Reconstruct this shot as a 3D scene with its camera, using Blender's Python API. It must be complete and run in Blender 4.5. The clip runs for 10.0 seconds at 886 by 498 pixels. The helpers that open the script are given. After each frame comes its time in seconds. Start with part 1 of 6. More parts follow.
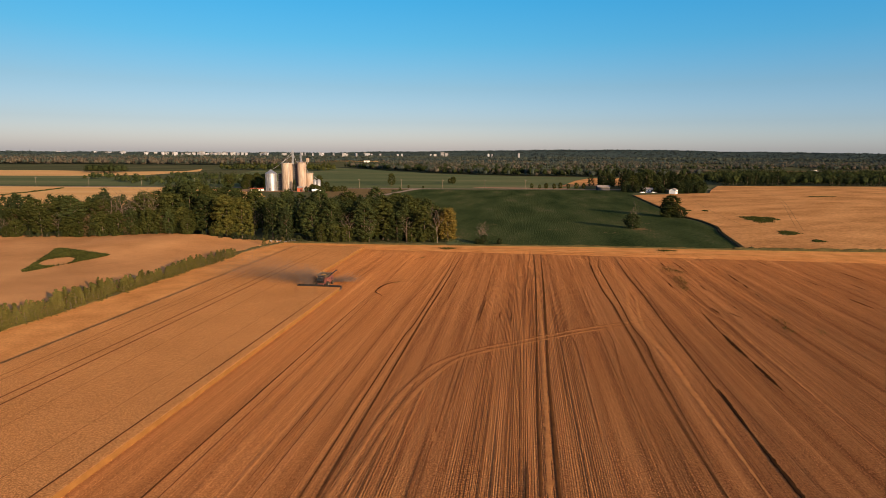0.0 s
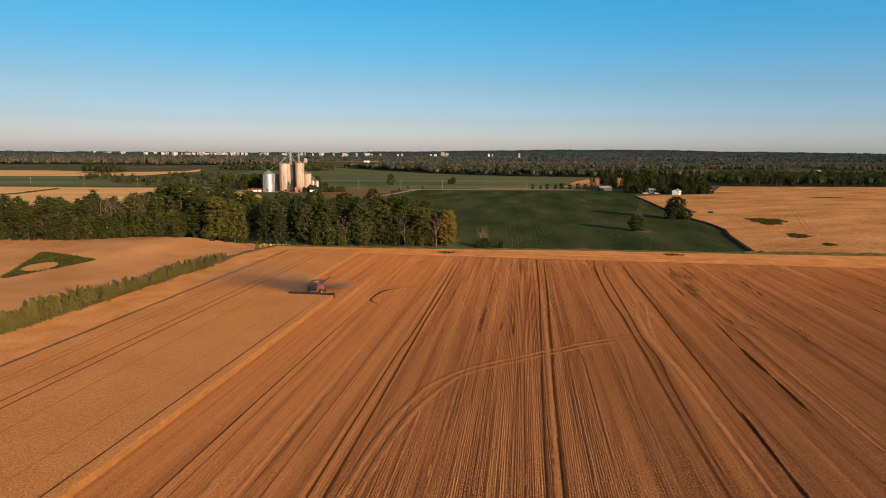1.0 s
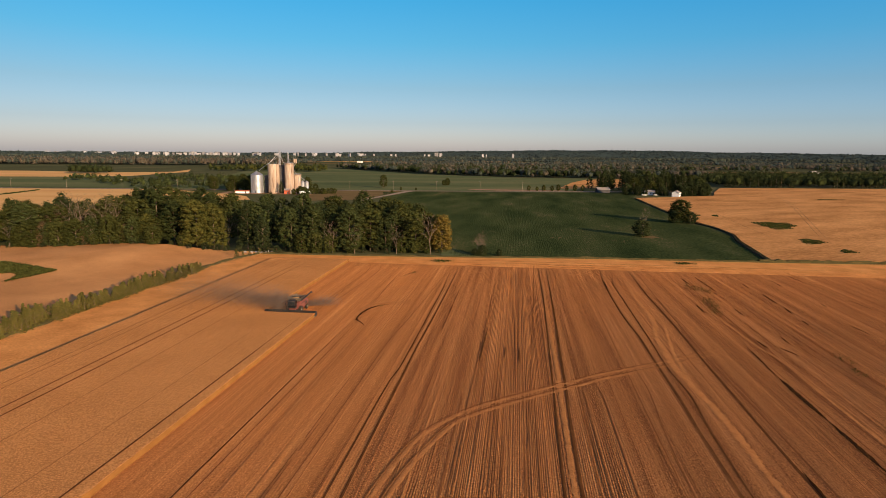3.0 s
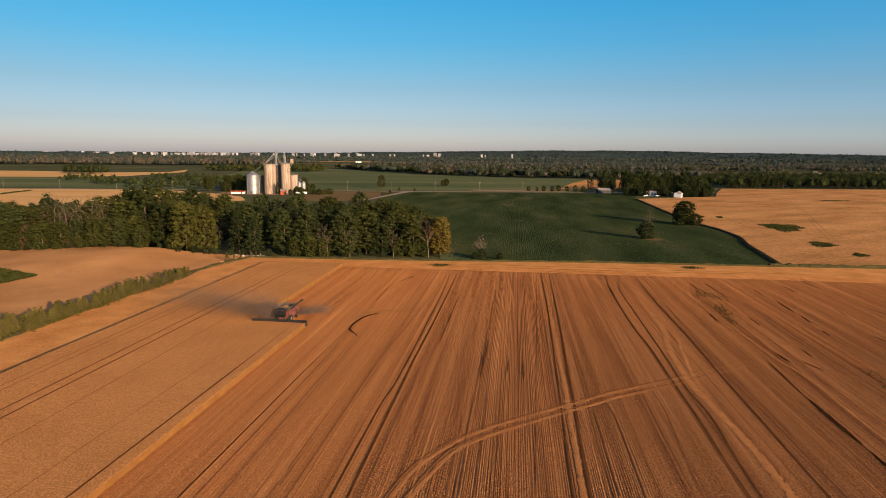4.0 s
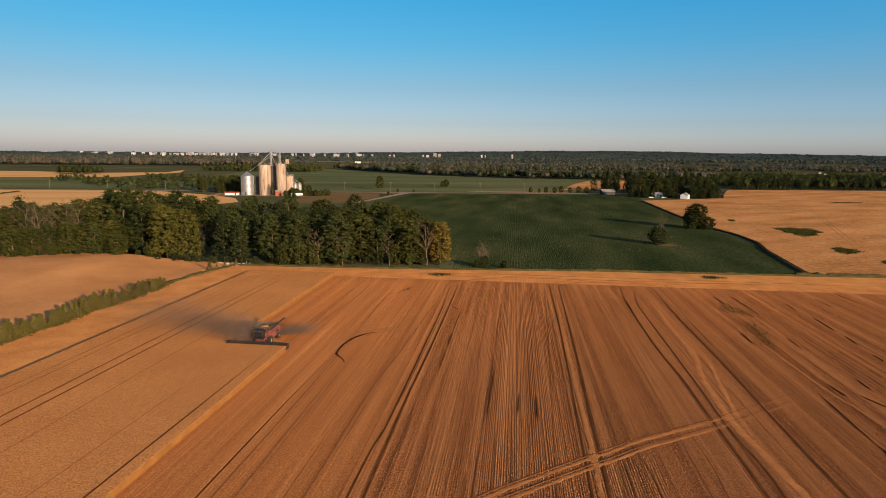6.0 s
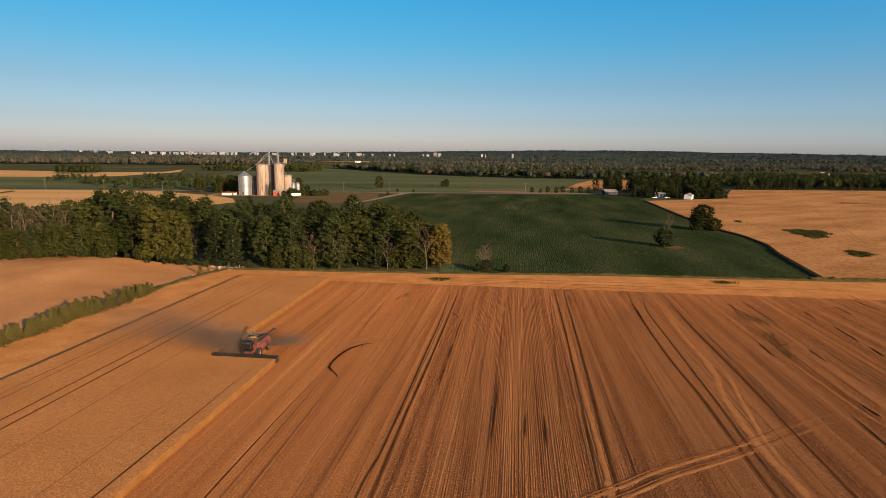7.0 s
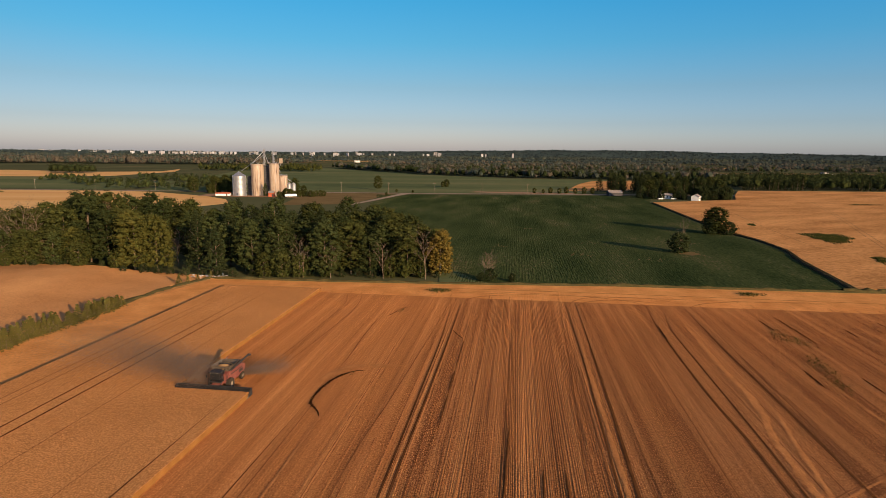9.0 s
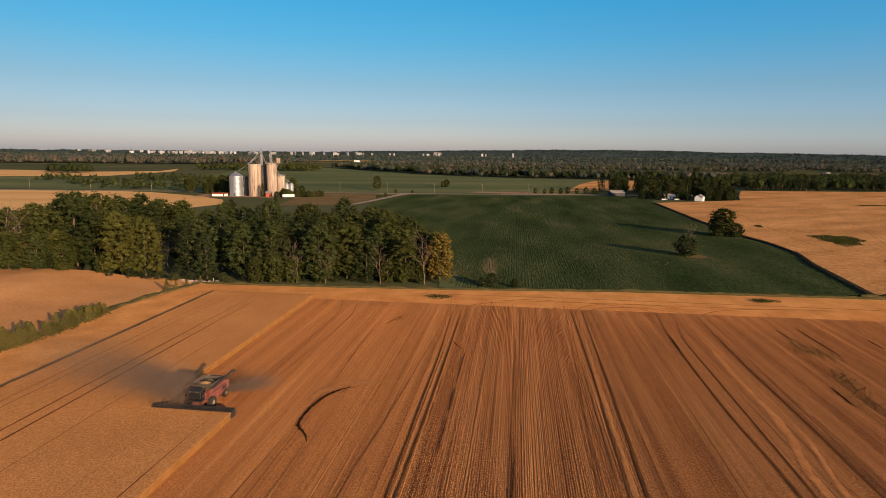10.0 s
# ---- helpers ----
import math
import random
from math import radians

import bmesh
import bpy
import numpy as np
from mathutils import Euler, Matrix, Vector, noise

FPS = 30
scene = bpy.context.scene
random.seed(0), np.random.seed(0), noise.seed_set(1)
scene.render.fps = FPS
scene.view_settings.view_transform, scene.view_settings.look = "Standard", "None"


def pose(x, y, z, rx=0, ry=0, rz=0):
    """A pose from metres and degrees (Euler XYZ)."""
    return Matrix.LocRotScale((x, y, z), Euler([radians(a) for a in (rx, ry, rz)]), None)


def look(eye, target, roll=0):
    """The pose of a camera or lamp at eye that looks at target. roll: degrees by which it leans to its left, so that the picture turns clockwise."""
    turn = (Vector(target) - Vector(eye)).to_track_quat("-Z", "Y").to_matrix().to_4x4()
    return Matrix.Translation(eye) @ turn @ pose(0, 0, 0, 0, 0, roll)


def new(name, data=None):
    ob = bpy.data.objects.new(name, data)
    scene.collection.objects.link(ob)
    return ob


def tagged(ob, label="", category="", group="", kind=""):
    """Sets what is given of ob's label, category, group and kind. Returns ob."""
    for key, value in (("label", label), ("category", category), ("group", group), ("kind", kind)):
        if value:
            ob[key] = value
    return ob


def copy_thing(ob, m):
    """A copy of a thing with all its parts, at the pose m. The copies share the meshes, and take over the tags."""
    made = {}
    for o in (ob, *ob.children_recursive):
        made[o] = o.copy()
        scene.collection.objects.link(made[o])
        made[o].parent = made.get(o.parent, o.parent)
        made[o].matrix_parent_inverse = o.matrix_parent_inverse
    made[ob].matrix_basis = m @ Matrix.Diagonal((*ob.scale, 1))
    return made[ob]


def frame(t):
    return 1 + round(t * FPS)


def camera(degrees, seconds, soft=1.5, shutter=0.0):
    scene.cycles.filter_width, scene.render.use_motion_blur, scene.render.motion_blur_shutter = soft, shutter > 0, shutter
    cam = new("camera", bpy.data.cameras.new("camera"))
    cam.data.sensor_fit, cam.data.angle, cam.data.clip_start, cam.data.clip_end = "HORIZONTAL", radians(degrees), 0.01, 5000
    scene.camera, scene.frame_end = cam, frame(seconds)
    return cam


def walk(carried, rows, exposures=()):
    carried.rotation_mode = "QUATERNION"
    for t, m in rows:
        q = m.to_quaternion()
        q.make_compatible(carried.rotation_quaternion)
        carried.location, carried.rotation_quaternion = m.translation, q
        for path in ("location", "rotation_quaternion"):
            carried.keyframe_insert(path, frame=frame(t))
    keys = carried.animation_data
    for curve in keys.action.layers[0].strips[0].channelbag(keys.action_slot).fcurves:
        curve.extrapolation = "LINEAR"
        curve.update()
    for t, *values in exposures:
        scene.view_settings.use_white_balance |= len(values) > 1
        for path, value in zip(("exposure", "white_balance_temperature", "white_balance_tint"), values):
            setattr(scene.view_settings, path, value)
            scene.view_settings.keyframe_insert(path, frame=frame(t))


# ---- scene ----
cam = camera(73.7, 10.0, soft=0.8)
PATH = [
    (0, (-0.256, -3.904, 34.857), (-0.285, -1.930, 34.539), 0.33),
    (0.5, (-0.110, -0.002, 34.968), (-0.140, 1.973, 34.649), 0.33),
    (1, (-0.005, 3.822, 35.066), (-0.035, 5.796, 34.748), 0.33),
    (1.5, (-0.154, 7.589, 35.142), (-0.183, 9.564, 34.824), 0.34),
    (2, (-0.402, 11.539, 35.232), (-0.429, 13.514, 34.915), 0.36),
    (2.5, (-0.462, 15.447, 35.285), (-0.478, 17.422, 34.968), 0.38),
    (4, (-0.400, 26.847, 35.190), (-0.405, 28.821, 34.874), 0.44),
    (4.5, (-0.419, 30.649, 35.146), (-0.423, 32.624, 34.830), 0.45),
    (5, (-0.432, 34.277, 35.130), (-0.437, 36.252, 34.814), 0.46),
    (5.5, (-0.447, 37.934, 35.148), (-0.451, 39.909, 34.833), 0.47),
    (7, (-0.488, 48.472, 35.236), (-0.493, 50.447, 34.919), 0.49),
    (7.5, (-0.530, 52.112, 35.271), (-0.534, 54.086, 34.953), 0.50),
    (8, (-0.531, 55.696, 35.272), (-0.536, 57.670, 34.954), 0.53),
    (8.5, (-0.589, 59.106, 35.262), (-0.594, 61.080, 34.944), 0.55),
    (9, (-0.596, 62.623, 35.276), (-0.601, 64.597, 34.958), 0.56),
    (9.5, (-0.585, 66.132, 35.300), (-0.590, 68.106, 34.981), 0.57),
    (10, (-0.537, 69.552, 35.333), (-0.542, 71.526, 35.014), 0.57),
]
walk(cam, [(t, look(eye, target, roll)) for t, eye, target, roll in PATH], [(0, 0.68), (5, 0.62), (10, 0.56)])

# ---- world, sun, exposure ----
SKY = 0.115
SUN_AZ, SUN_EL = radians(140.0), radians(12.3)  # clockwise from +y, above the horizon
world = bpy.data.worlds.new("sky")
scene.world = world
world.use_nodes = True
wt = world.node_tree
sky = wt.nodes.new("ShaderNodeTexSky")
sky.sky_type = "NISHITA"
sky.sun_disc = False
sky.sun_elevation, sky.sun_rotation = SUN_EL, SUN_AZ
sky.air_density, sky.dust_density, sky.ozone_density = 1.0, 1.0, 2.0
# the evening sky opposite the sun: clear blue overhead, a pale warm veil along the horizon
geo = wt.nodes.new("ShaderNodeTexCoord")
sep = wt.nodes.new("ShaderNodeSeparateXYZ")
veil = wt.nodes.new("ShaderNodeValToRGB")
tint = wt.nodes.new("ShaderNodeMix")
tint.data_type, tint.blend_type = "RGBA", "MULTIPLY"
tint.inputs[0].default_value = 1.0
for k, (p, c) in enumerate(((0.0, (1.02, 0.97, 1.42)), (0.05, (0.66, 0.69, 0.96)), (0.105, (0.50, 0.63, 0.79)), (0.174, (0.28, 0.69, 0.87)), (0.242, (0.18, 0.73, 0.95)), (0.29, (0.20, 0.72, 0.95)), (0.42, (0.95, 0.72, 0.85)), (1.0, (1.0, 0.72, 0.82)))):
    e = veil.color_ramp.elements[k] if k < 2 else veil.color_ramp.elements.new(p)
    e.position, e.color = p, (*c, 1)
even = wt.nodes.new("ShaderNodeMath")
even.operation = "MULTIPLY_ADD"
even.inputs[1].default_value, even.inputs[2].default_value = 0.28 * SKY, SKY
wt.links.new(geo.outputs["Generated"], sep.inputs[0])
wt.links.new(sep.outputs[0], even.inputs[0])
wt.links.new(sep.outputs[2], veil.inputs[0])
wt.links.new(sky.outputs[0], tint.inputs[6])
wt.links.new(veil.outputs[0], tint.inputs[7])
# a clearer, less rosy blue towards the east
east, cool = wt.nodes.new("ShaderNodeValToRGB"), wt.nodes.new("ShaderNodeMix")
cool.data_type, cool.blend_type = "RGBA", "MULTIPLY"
cool.inputs[0].default_value = 1.0
east.color_ramp.elements[0].color = (1, 1, 1, 1)
east.color_ramp.elements[1].position, east.color_ramp.elements[1].color = 0.6, (0.87, 0.985, 1.07, 1)
wt.links.new(sep.outputs[0], east.inputs[0])
wt.links.new(tint.outputs[2], cool.inputs[6])
wt.links.new(east.outputs[0], cool.inputs[7])
wt.links.new(cool.outputs[2], wt.nodes["Background"].inputs[0])
wt.links.new(even.outputs[0], wt.nodes["Background"].inputs[1])
sun = new("sun", bpy.data.lights.new("sun", "SUN"))
sun.data.energy, sun.data.angle, sun.data.color = 5.0, radians(0.6), (1.0, 0.665, 0.385)
sun.matrix_world = look((400 * math.sin(SUN_AZ), 400 * math.cos(SUN_AZ), 400 * math.tan(SUN_EL)), (0, 0, 0))

# ---- the lie of the land ----
ROW = radians(6.8)  # the drilled rows run this far to the right of +y
RC, RS = math.cos(ROW), math.sin(ROW)


def xy(u, v):
    """From metres along and across the drilled rows to the plan."""
    return (u * RS + v * RC, u * RC - v * RS)


def rise(x, y):
    """Height of the land: a low swell in the field west of the hedge."""
    return 2.2 * math.exp(-((x + 112) / 30) ** 2 - ((y - 222) / 30) ** 2) * max(0.0, min(1.0, (-78 - x) / 20))


# ---- materials ----
def material(name, stops, scale=1.0, fine=20.0, rough=0.85, bump=0.3, stretch=(1, 1, 1), turn=0.0, metal=0.0,
             vary=0.0, island=0.0, translucent=0.0, fine_amount=0.35, dist=0.05, plain=False):
    """Two scales of noise through a colour ramp, with relief; vary and island shift the brightness of each object and piece."""
    m = bpy.data.materials.new(name)
    m.use_nodes = True
    nt = m.node_tree
    n, l = nt.nodes, nt.links
    bsdf = n["Principled BSDF"]
    bsdf.inputs["Roughness"].default_value = rough
    bsdf.inputs["Metallic"].default_value = metal
    bsdf.inputs["Specular IOR Level"].default_value = 0.0 if rough > 0.8 else 0.3
    co = n.new("ShaderNodeNewGeometry")
    mp = n.new("ShaderNodeMapping")
    mp.vector_type = "TEXTURE"
    mp.inputs["Rotation"].default_value[2] = turn
    mp.inputs["Scale"].default_value = stretch
    l.new(co.outputs["Position"], mp.inputs["Vector"])
    a = n.new("ShaderNodeTexNoise")
    a.inputs["Scale"].default_value, a.inputs["Detail"].default_value = scale, 4
    b = n.new("ShaderNodeTexNoise")
    b.inputs["Scale"].default_value, b.inputs["Detail"].default_value = fine, 5
    b.inputs["Roughness"].default_value = 0.65
    l.new(mp.outputs[0], a.inputs["Vector"])
    l.new(co.outputs["Position"] if plain else mp.outputs[0], b.inputs["Vector"])
    mix = n.new("ShaderNodeMix")
    mix.inputs[0].default_value = fine_amount
    l.new(a.outputs[0], mix.inputs[2])
    l.new(b.outputs[0], mix.inputs[3])
    ramp = n.new("ShaderNodeValToRGB")
    while len(ramp.color_ramp.elements) < len(stops):
        ramp.color_ramp.elements.new(0.5)
    for e, (p, c) in zip(ramp.color_ramp.elements, stops):
        e.position, e.color = p, (*c, 1)
    l.new(mix.outputs[0], ramp.inputs[0])
    colour = ramp.outputs[0]
    if vary or island:
        hsv = n.new("ShaderNodeHueSaturation")
        acc = None
        for amount, node, out in ((vary, "ShaderNodeObjectInfo", "Random"), (island, "ShaderNodeNewGeometry", "Random Per Island")):
            if amount:
                src = n.new(node)
                rng = n.new("ShaderNodeMapRange")
                rng.inputs[3].default_value, rng.inputs[4].default_value = 1 - amount, 1 + amount
                l.new(src.outputs[out], rng.inputs[0])
                if acc is None:
                    acc = rng.outputs[0]
                else:
                    mul = n.new("ShaderNodeMath")
                    mul.operation = "MULTIPLY"
                    l.new(acc, mul.inputs[0])
                    l.new(rng.outputs[0], mul.inputs[1])
                    acc = mul.outputs[0]
        l.new(acc, hsv.inputs["Value"])
        if vary:
            hue = n.new("ShaderNodeMapRange")
            hue.inputs[3].default_value, hue.inputs[4].default_value = 0.5 + 0.06 * vary, 0.5 - 0.06 * vary
            l.new(src.outputs[0] if not island else acc, hue.inputs[0])
            l.new(hue.outputs[0], hsv.inputs["Hue"])
        l.new(colour, hsv.inputs["Color"])
        colour = hsv.outputs[0]
    l.new(colour, bsdf.inputs["Base Color"])
    if bump:
        bp = n.new("ShaderNodeBump")
        bp.inputs["Strength"].default_value, bp.inputs["Distance"].default_value = bump, dist
        l.new(b.outputs[0], bp.inputs["Height"])
        l.new(bp.outputs[0], bsdf.inputs["Normal"])
    if translucent:
        tr = n.new("ShaderNodeBsdfTranslucent")
        l.new(colour, tr.inputs["Color"])
        ms = n.new("ShaderNodeMixShader")
        ms.inputs[0].default_value = translucent
        l.new(bsdf.outputs[0], ms.inputs[1])
        l.new(tr.outputs[0], ms.inputs[2])
        l.new(ms.outputs[0], n["Material Output"].inputs[0])
    return m


def leaf(name, dark, light, vary=0.22, island=0.25):
    return material(name, [(0.3, dark), (0.7, light)], scale=0.35, fine=3.0, rough=0.85, bump=0, vary=vary, island=island, translucent=0.15)


M = {
    "land": material("farmland grass", [(0.3, (0.07, 0.078, 0.036)), (0.55, (0.11, 0.112, 0.05)), (0.75, (0.20, 0.155, 0.075))], 0.006, 0.2),
    "stubble": material("cut straw stubble", [(0.37, (0.160, 0.063, 0.023)), (0.5, (0.360, 0.148, 0.050)), (0.63, (0.60, 0.275, 0.092))], 0.5, 4.2,
                        stretch=(1.0, 45.0, 1.0), turn=-ROW, fine_amount=0.6, plain=True, bump=1.0, dist=0.16, island=0.18),
    # golden stubble with the sun's brightening of the west rows put into the colour
    "stubble_bright": material("golden stubble coloured sun-bright", [(0.36, (0.28, 0.110, 0.035)), (0.5, (0.47, 0.192, 0.060)), (0.64, (0.68, 0.305, 0.098))], 0.5, 4.2,
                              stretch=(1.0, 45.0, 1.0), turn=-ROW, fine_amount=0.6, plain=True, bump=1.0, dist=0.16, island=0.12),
    "tuft": material("standing cut straw", [(0.36, (0.42, 0.166, 0.056)), (0.5, (0.57, 0.239, 0.080)), (0.64, (0.74, 0.343, 0.120))], 0.35, 3.0,
                     stretch=(1.0, 30.0, 1.0), turn=-ROW, fine_amount=0.45, plain=True, bump=0, island=0.15, translucent=0.35),
    # second straw colour that goes with the sun-brightened stubble
    "tuft_gold": material("golden standing straw", [(0.36, (0.41, 0.164, 0.053)), (0.5, (0.56, 0.236, 0.075)), (0.64, (0.72, 0.328, 0.108))], 0.35, 3.0,
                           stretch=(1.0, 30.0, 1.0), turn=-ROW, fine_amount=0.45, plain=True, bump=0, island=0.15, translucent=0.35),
    "ears": material("ripe wheat ears", [(0.36, (0.38, 0.166, 0.052)), (0.64, (0.59, 0.272, 0.089))], 0.06, 4.0, bump=0, fine_amount=0.6, island=0.25, translucent=0.25),
    "headland": material("cut straw headland", [(0.36, (0.55, 0.222, 0.060)), (0.64, (0.86, 0.392, 0.115))], 0.15, 2.0, bump=0.7, dist=0.1, fine_amount=0.5),
    "wheat": material("ripe standing wheat", [(0.39, (0.37, 0.162, 0.050)), (0.5, (0.55, 0.247, 0.078)), (0.61, (0.74, 0.348, 0.113))], 0.06, 5.5, bump=1.0, dist=0.12, fine_amount=0.86),
    "wheat_west": material("pale ripe wheat of the western field", [(0.36, (0.43, 0.197, 0.068)), (0.5, (0.60, 0.287, 0.102)), (0.64, (0.75, 0.378, 0.138))], 0.05, 3.0, bump=0.8, dist=0.12, fine_amount=0.55),
    "wheat_far": material("ripe wheat of other fields", [(0.33, (0.32, 0.145, 0.047)), (0.5, (0.57, 0.270, 0.090)), (0.67, (0.78, 0.395, 0.139))], 0.05, 1.0, bump=1.0, dist=0.25, stretch=(2.5, 1, 1), turn=0.5, fine_amount=0.5),
    "track": material("trodden soil and straw", [(0.3, (0.085, 0.034, 0.012)), (0.7, (0.19, 0.075, 0.024))], 0.4, 5.0),
    "track_faint": material("lightly pressed soil and straw", [(0.3, (0.18, 0.070, 0.024)), (0.7, (0.32, 0.128, 0.042))], 0.4, 5.0),
    "dark_brown": material("dark brown straw", [(0.3, (0.030, 0.014, 0.006)), (0.7, (0.070, 0.032, 0.012))], 0.5, 6.0),
    "straw": material("loose pale straw", [(0.36, (0.34, 0.135, 0.042)), (0.64, (0.62, 0.270, 0.085))], 0.5, 6.0, bump=0.8, fine_amount=0.6),
    "soy": material("green bean crop", [(0.34, (0.022, 0.036, 0.012)), (0.46, (0.043, 0.062, 0.020)), (0.56, (0.070, 0.085, 0.029)), (0.68, (0.165, 0.132, 0.060))], 0.06, 1.3, bump=1.0, dist=0.3, stretch=(1, 4, 1), turn=-ROW, fine_amount=0.5),
    "meadow": material("green meadow", [(0.34, (0.080, 0.105, 0.045)), (0.5, (0.128, 0.148, 0.062)), (0.66, (0.205, 0.192, 0.085))], 0.012, 0.25, stretch=(4, 1, 1), fine_amount=0.4),
    "weeds": material("rough weeds and grass", [(0.3, (0.03, 0.04, 0.012)), (0.6, (0.07, 0.075, 0.02)), (0.8, (0.16, 0.12, 0.04))], 0.4, 3.0, island=0.3, translucent=0.2),
    "verge": material("dry brown verge grass", [(0.3, (0.045, 0.042, 0.017)), (0.55, (0.085, 0.070, 0.028)), (0.75, (0.19, 0.130, 0.052))], 0.3, 2.5, bump=0.6, fine_amount=0.5),
    "gravel": material("pale gravel road", [(0.3, (0.30, 0.22, 0.14)), (0.7, (0.42, 0.32, 0.22))], 0.2, 3.0),
    "soil": material("bare dry soil", [(0.3, (0.30, 0.17, 0.09)), (0.7, (0.42, 0.27, 0.16))], 0.1, 2.0),
    "leaf_green": leaf("green foliage", (0.023, 0.034, 0.012), (0.055, 0.070, 0.023)),
    "leaf_dark": leaf("dark green foliage", (0.017, 0.026, 0.011), (0.041, 0.054, 0.021)),
    "leaf_olive": leaf("olive foliage", (0.027, 0.037, 0.011), (0.062, 0.069, 0.019)),
    "leaf_yellow": leaf("yellowing foliage", (0.10, 0.085, 0.018), (0.175, 0.135, 0.03)),
    "leaf_hedge": leaf("olive hedge foliage", (0.072, 0.074, 0.019), (0.155, 0.140, 0.038)),
    "leaf_gold": leaf("yellow green foliage", (0.042, 0.050, 0.013), (0.096, 0.096, 0.023)),
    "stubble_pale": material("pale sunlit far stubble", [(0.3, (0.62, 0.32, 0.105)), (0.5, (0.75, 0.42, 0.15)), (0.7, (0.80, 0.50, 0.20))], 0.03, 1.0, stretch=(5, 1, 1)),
    # stalk colour darkened to hold the shadow gaps between stalks
    "stalk": material("straw stalks, shade in the colour", [(0.3, (0.20, 0.09, 0.026)), (0.7, (0.30, 0.14, 0.042))], 0.6, 8.0, bump=0.8),
    "leaf_brown": leaf("rust brown foliage", (0.038, 0.036, 0.019), (0.072, 0.058, 0.031)),
    "leaf_rust": leaf("russet autumn foliage", (0.058, 0.046, 0.022), (0.112, 0.082, 0.040)),
    # far woods: the haze of distance is mixed into these leaf colours
    "wood_far": leaf("green autumn woodland greyed for haze", (0.038, 0.050, 0.041), (0.075, 0.088, 0.068), 0.08, 0.14),
    "wood_hill": leaf("hill woodland tinted for haze", (0.032, 0.047, 0.047), (0.054, 0.073, 0.070), 0.08, 0.12),
    "wood_brown": leaf("brown autumn woodland greyed for haze", (0.080, 0.072, 0.054), (0.140, 0.120, 0.088), 0.08, 0.14),
    "bark": material("grey bark", [(0.3, (0.10, 0.075, 0.05)), (0.7, (0.20, 0.15, 0.105))], 2.0, 20.0),
    "deadwood": material("bare weathered branches", [(0.3, (0.12, 0.09, 0.066)), (0.7, (0.21, 0.158, 0.118))], 2.0, 20.0),
    "concrete": material("weathered silo concrete", [(0.36, (0.15, 0.105, 0.078)), (0.45, (0.33, 0.25, 0.19)), (0.55, (0.42, 0.335, 0.26)), (0.66, (0.58, 0.49, 0.40))], 0.9, 2.6, stretch=(1, 1, 14)),
    "steel": material("galvanised corrugated steel", [(0.3, (0.30, 0.31, 0.33)), (0.7, (0.42, 0.43, 0.45))], 0.4, 4.0, rough=0.48, metal=0.7),
    "dark": material("dark sheet metal", [(0.3, (0.05, 0.05, 0.055)), (0.7, (0.09, 0.09, 0.095))], 0.5, 4.0),
    "white": material("white painted siding", [(0.3, (0.72, 0.71, 0.69)), (0.7, (0.82, 0.81, 0.79))], 0.5, 4.0),
    "roof": material("grey roof sheeting", [(0.3, (0.20, 0.18, 0.17)), (0.7, (0.30, 0.27, 0.25))], 0.5, 4.0),
    "red_roof": material("rusty red roof", [(0.3, (0.34, 0.08, 0.045)), (0.7, (0.45, 0.13, 0.07))], 0.5, 4.0),
    "wood": material("grey pole timber", [(0.3, (0.22, 0.17, 0.12)), (0.7, (0.33, 0.26, 0.19))], 1.0, 10.0),
    "red": material("faded red machine paint", [(0.3, (0.15, 0.040, 0.032)), (0.55, (0.20, 0.064, 0.048)), (0.75, (0.26, 0.15, 0.095))], 1.5, 8.0, rough=0.6),
    "black": material("black steel", [(0.3, (0.018, 0.017, 0.016)), (0.7, (0.04, 0.036, 0.032))], 1.5, 8.0, rough=0.6),
    "rubber": material("dusty tyre rubber", [(0.3, (0.025, 0.022, 0.02)), (0.7, (0.07, 0.055, 0.04))], 3.0, 15.0, rough=0.9),
    "grain": material("wheat grain", [(0.3, (0.48, 0.27, 0.10)), (0.7, (0.62, 0.38, 0.16))], 2.0, 20.0),
    "glass": material("dark tinted cab glass", [(0.3, (0.012, 0.013, 0.015)), (0.7, (0.02, 0.021, 0.023))], 1.0, 4.0, rough=0.08, bump=0),
    "rim": material("dusty grey wheel rim", [(0.3, (0.15, 0.12, 0.09)), (0.7, (0.25, 0.20, 0.15))], 2.0, 8.0, rough=0.5),
    "rock": material("pale field stone", [(0.3, (0.35, 0.30, 0.25)), (0.7, (0.55, 0.50, 0.44))], 1.0, 6.0, vary=0.2),
    # hill colour holds the blue of distance haze
    "hill": material("wooded hillside tinted for haze", [(0.3, (0.042, 0.060, 0.056)), (0.6, (0.058, 0.080, 0.070)), (0.8, (0.10, 0.11, 0.08))], 0.006, 0.05, bump=0),
    "wheat_dull": material("dull dry stubble", [(0.3, (0.14, 0.10, 0.04)), (0.7, (0.24, 0.16, 0.07))], 0.05, 1.0),
    "dust": material("chaff dust", [(0.3, (0.23, 0.165, 0.122)), (0.7, (0.36, 0.262, 0.195))], 0.5, 4.0, bump=0, translucent=0.5),
    "city": material("pale distant masonry", [(0.3, (0.26, 0.265, 0.285)), (0.7, (0.42, 0.415, 0.43))], 0.01, 0.1, bump=0, vary=0.4),
}


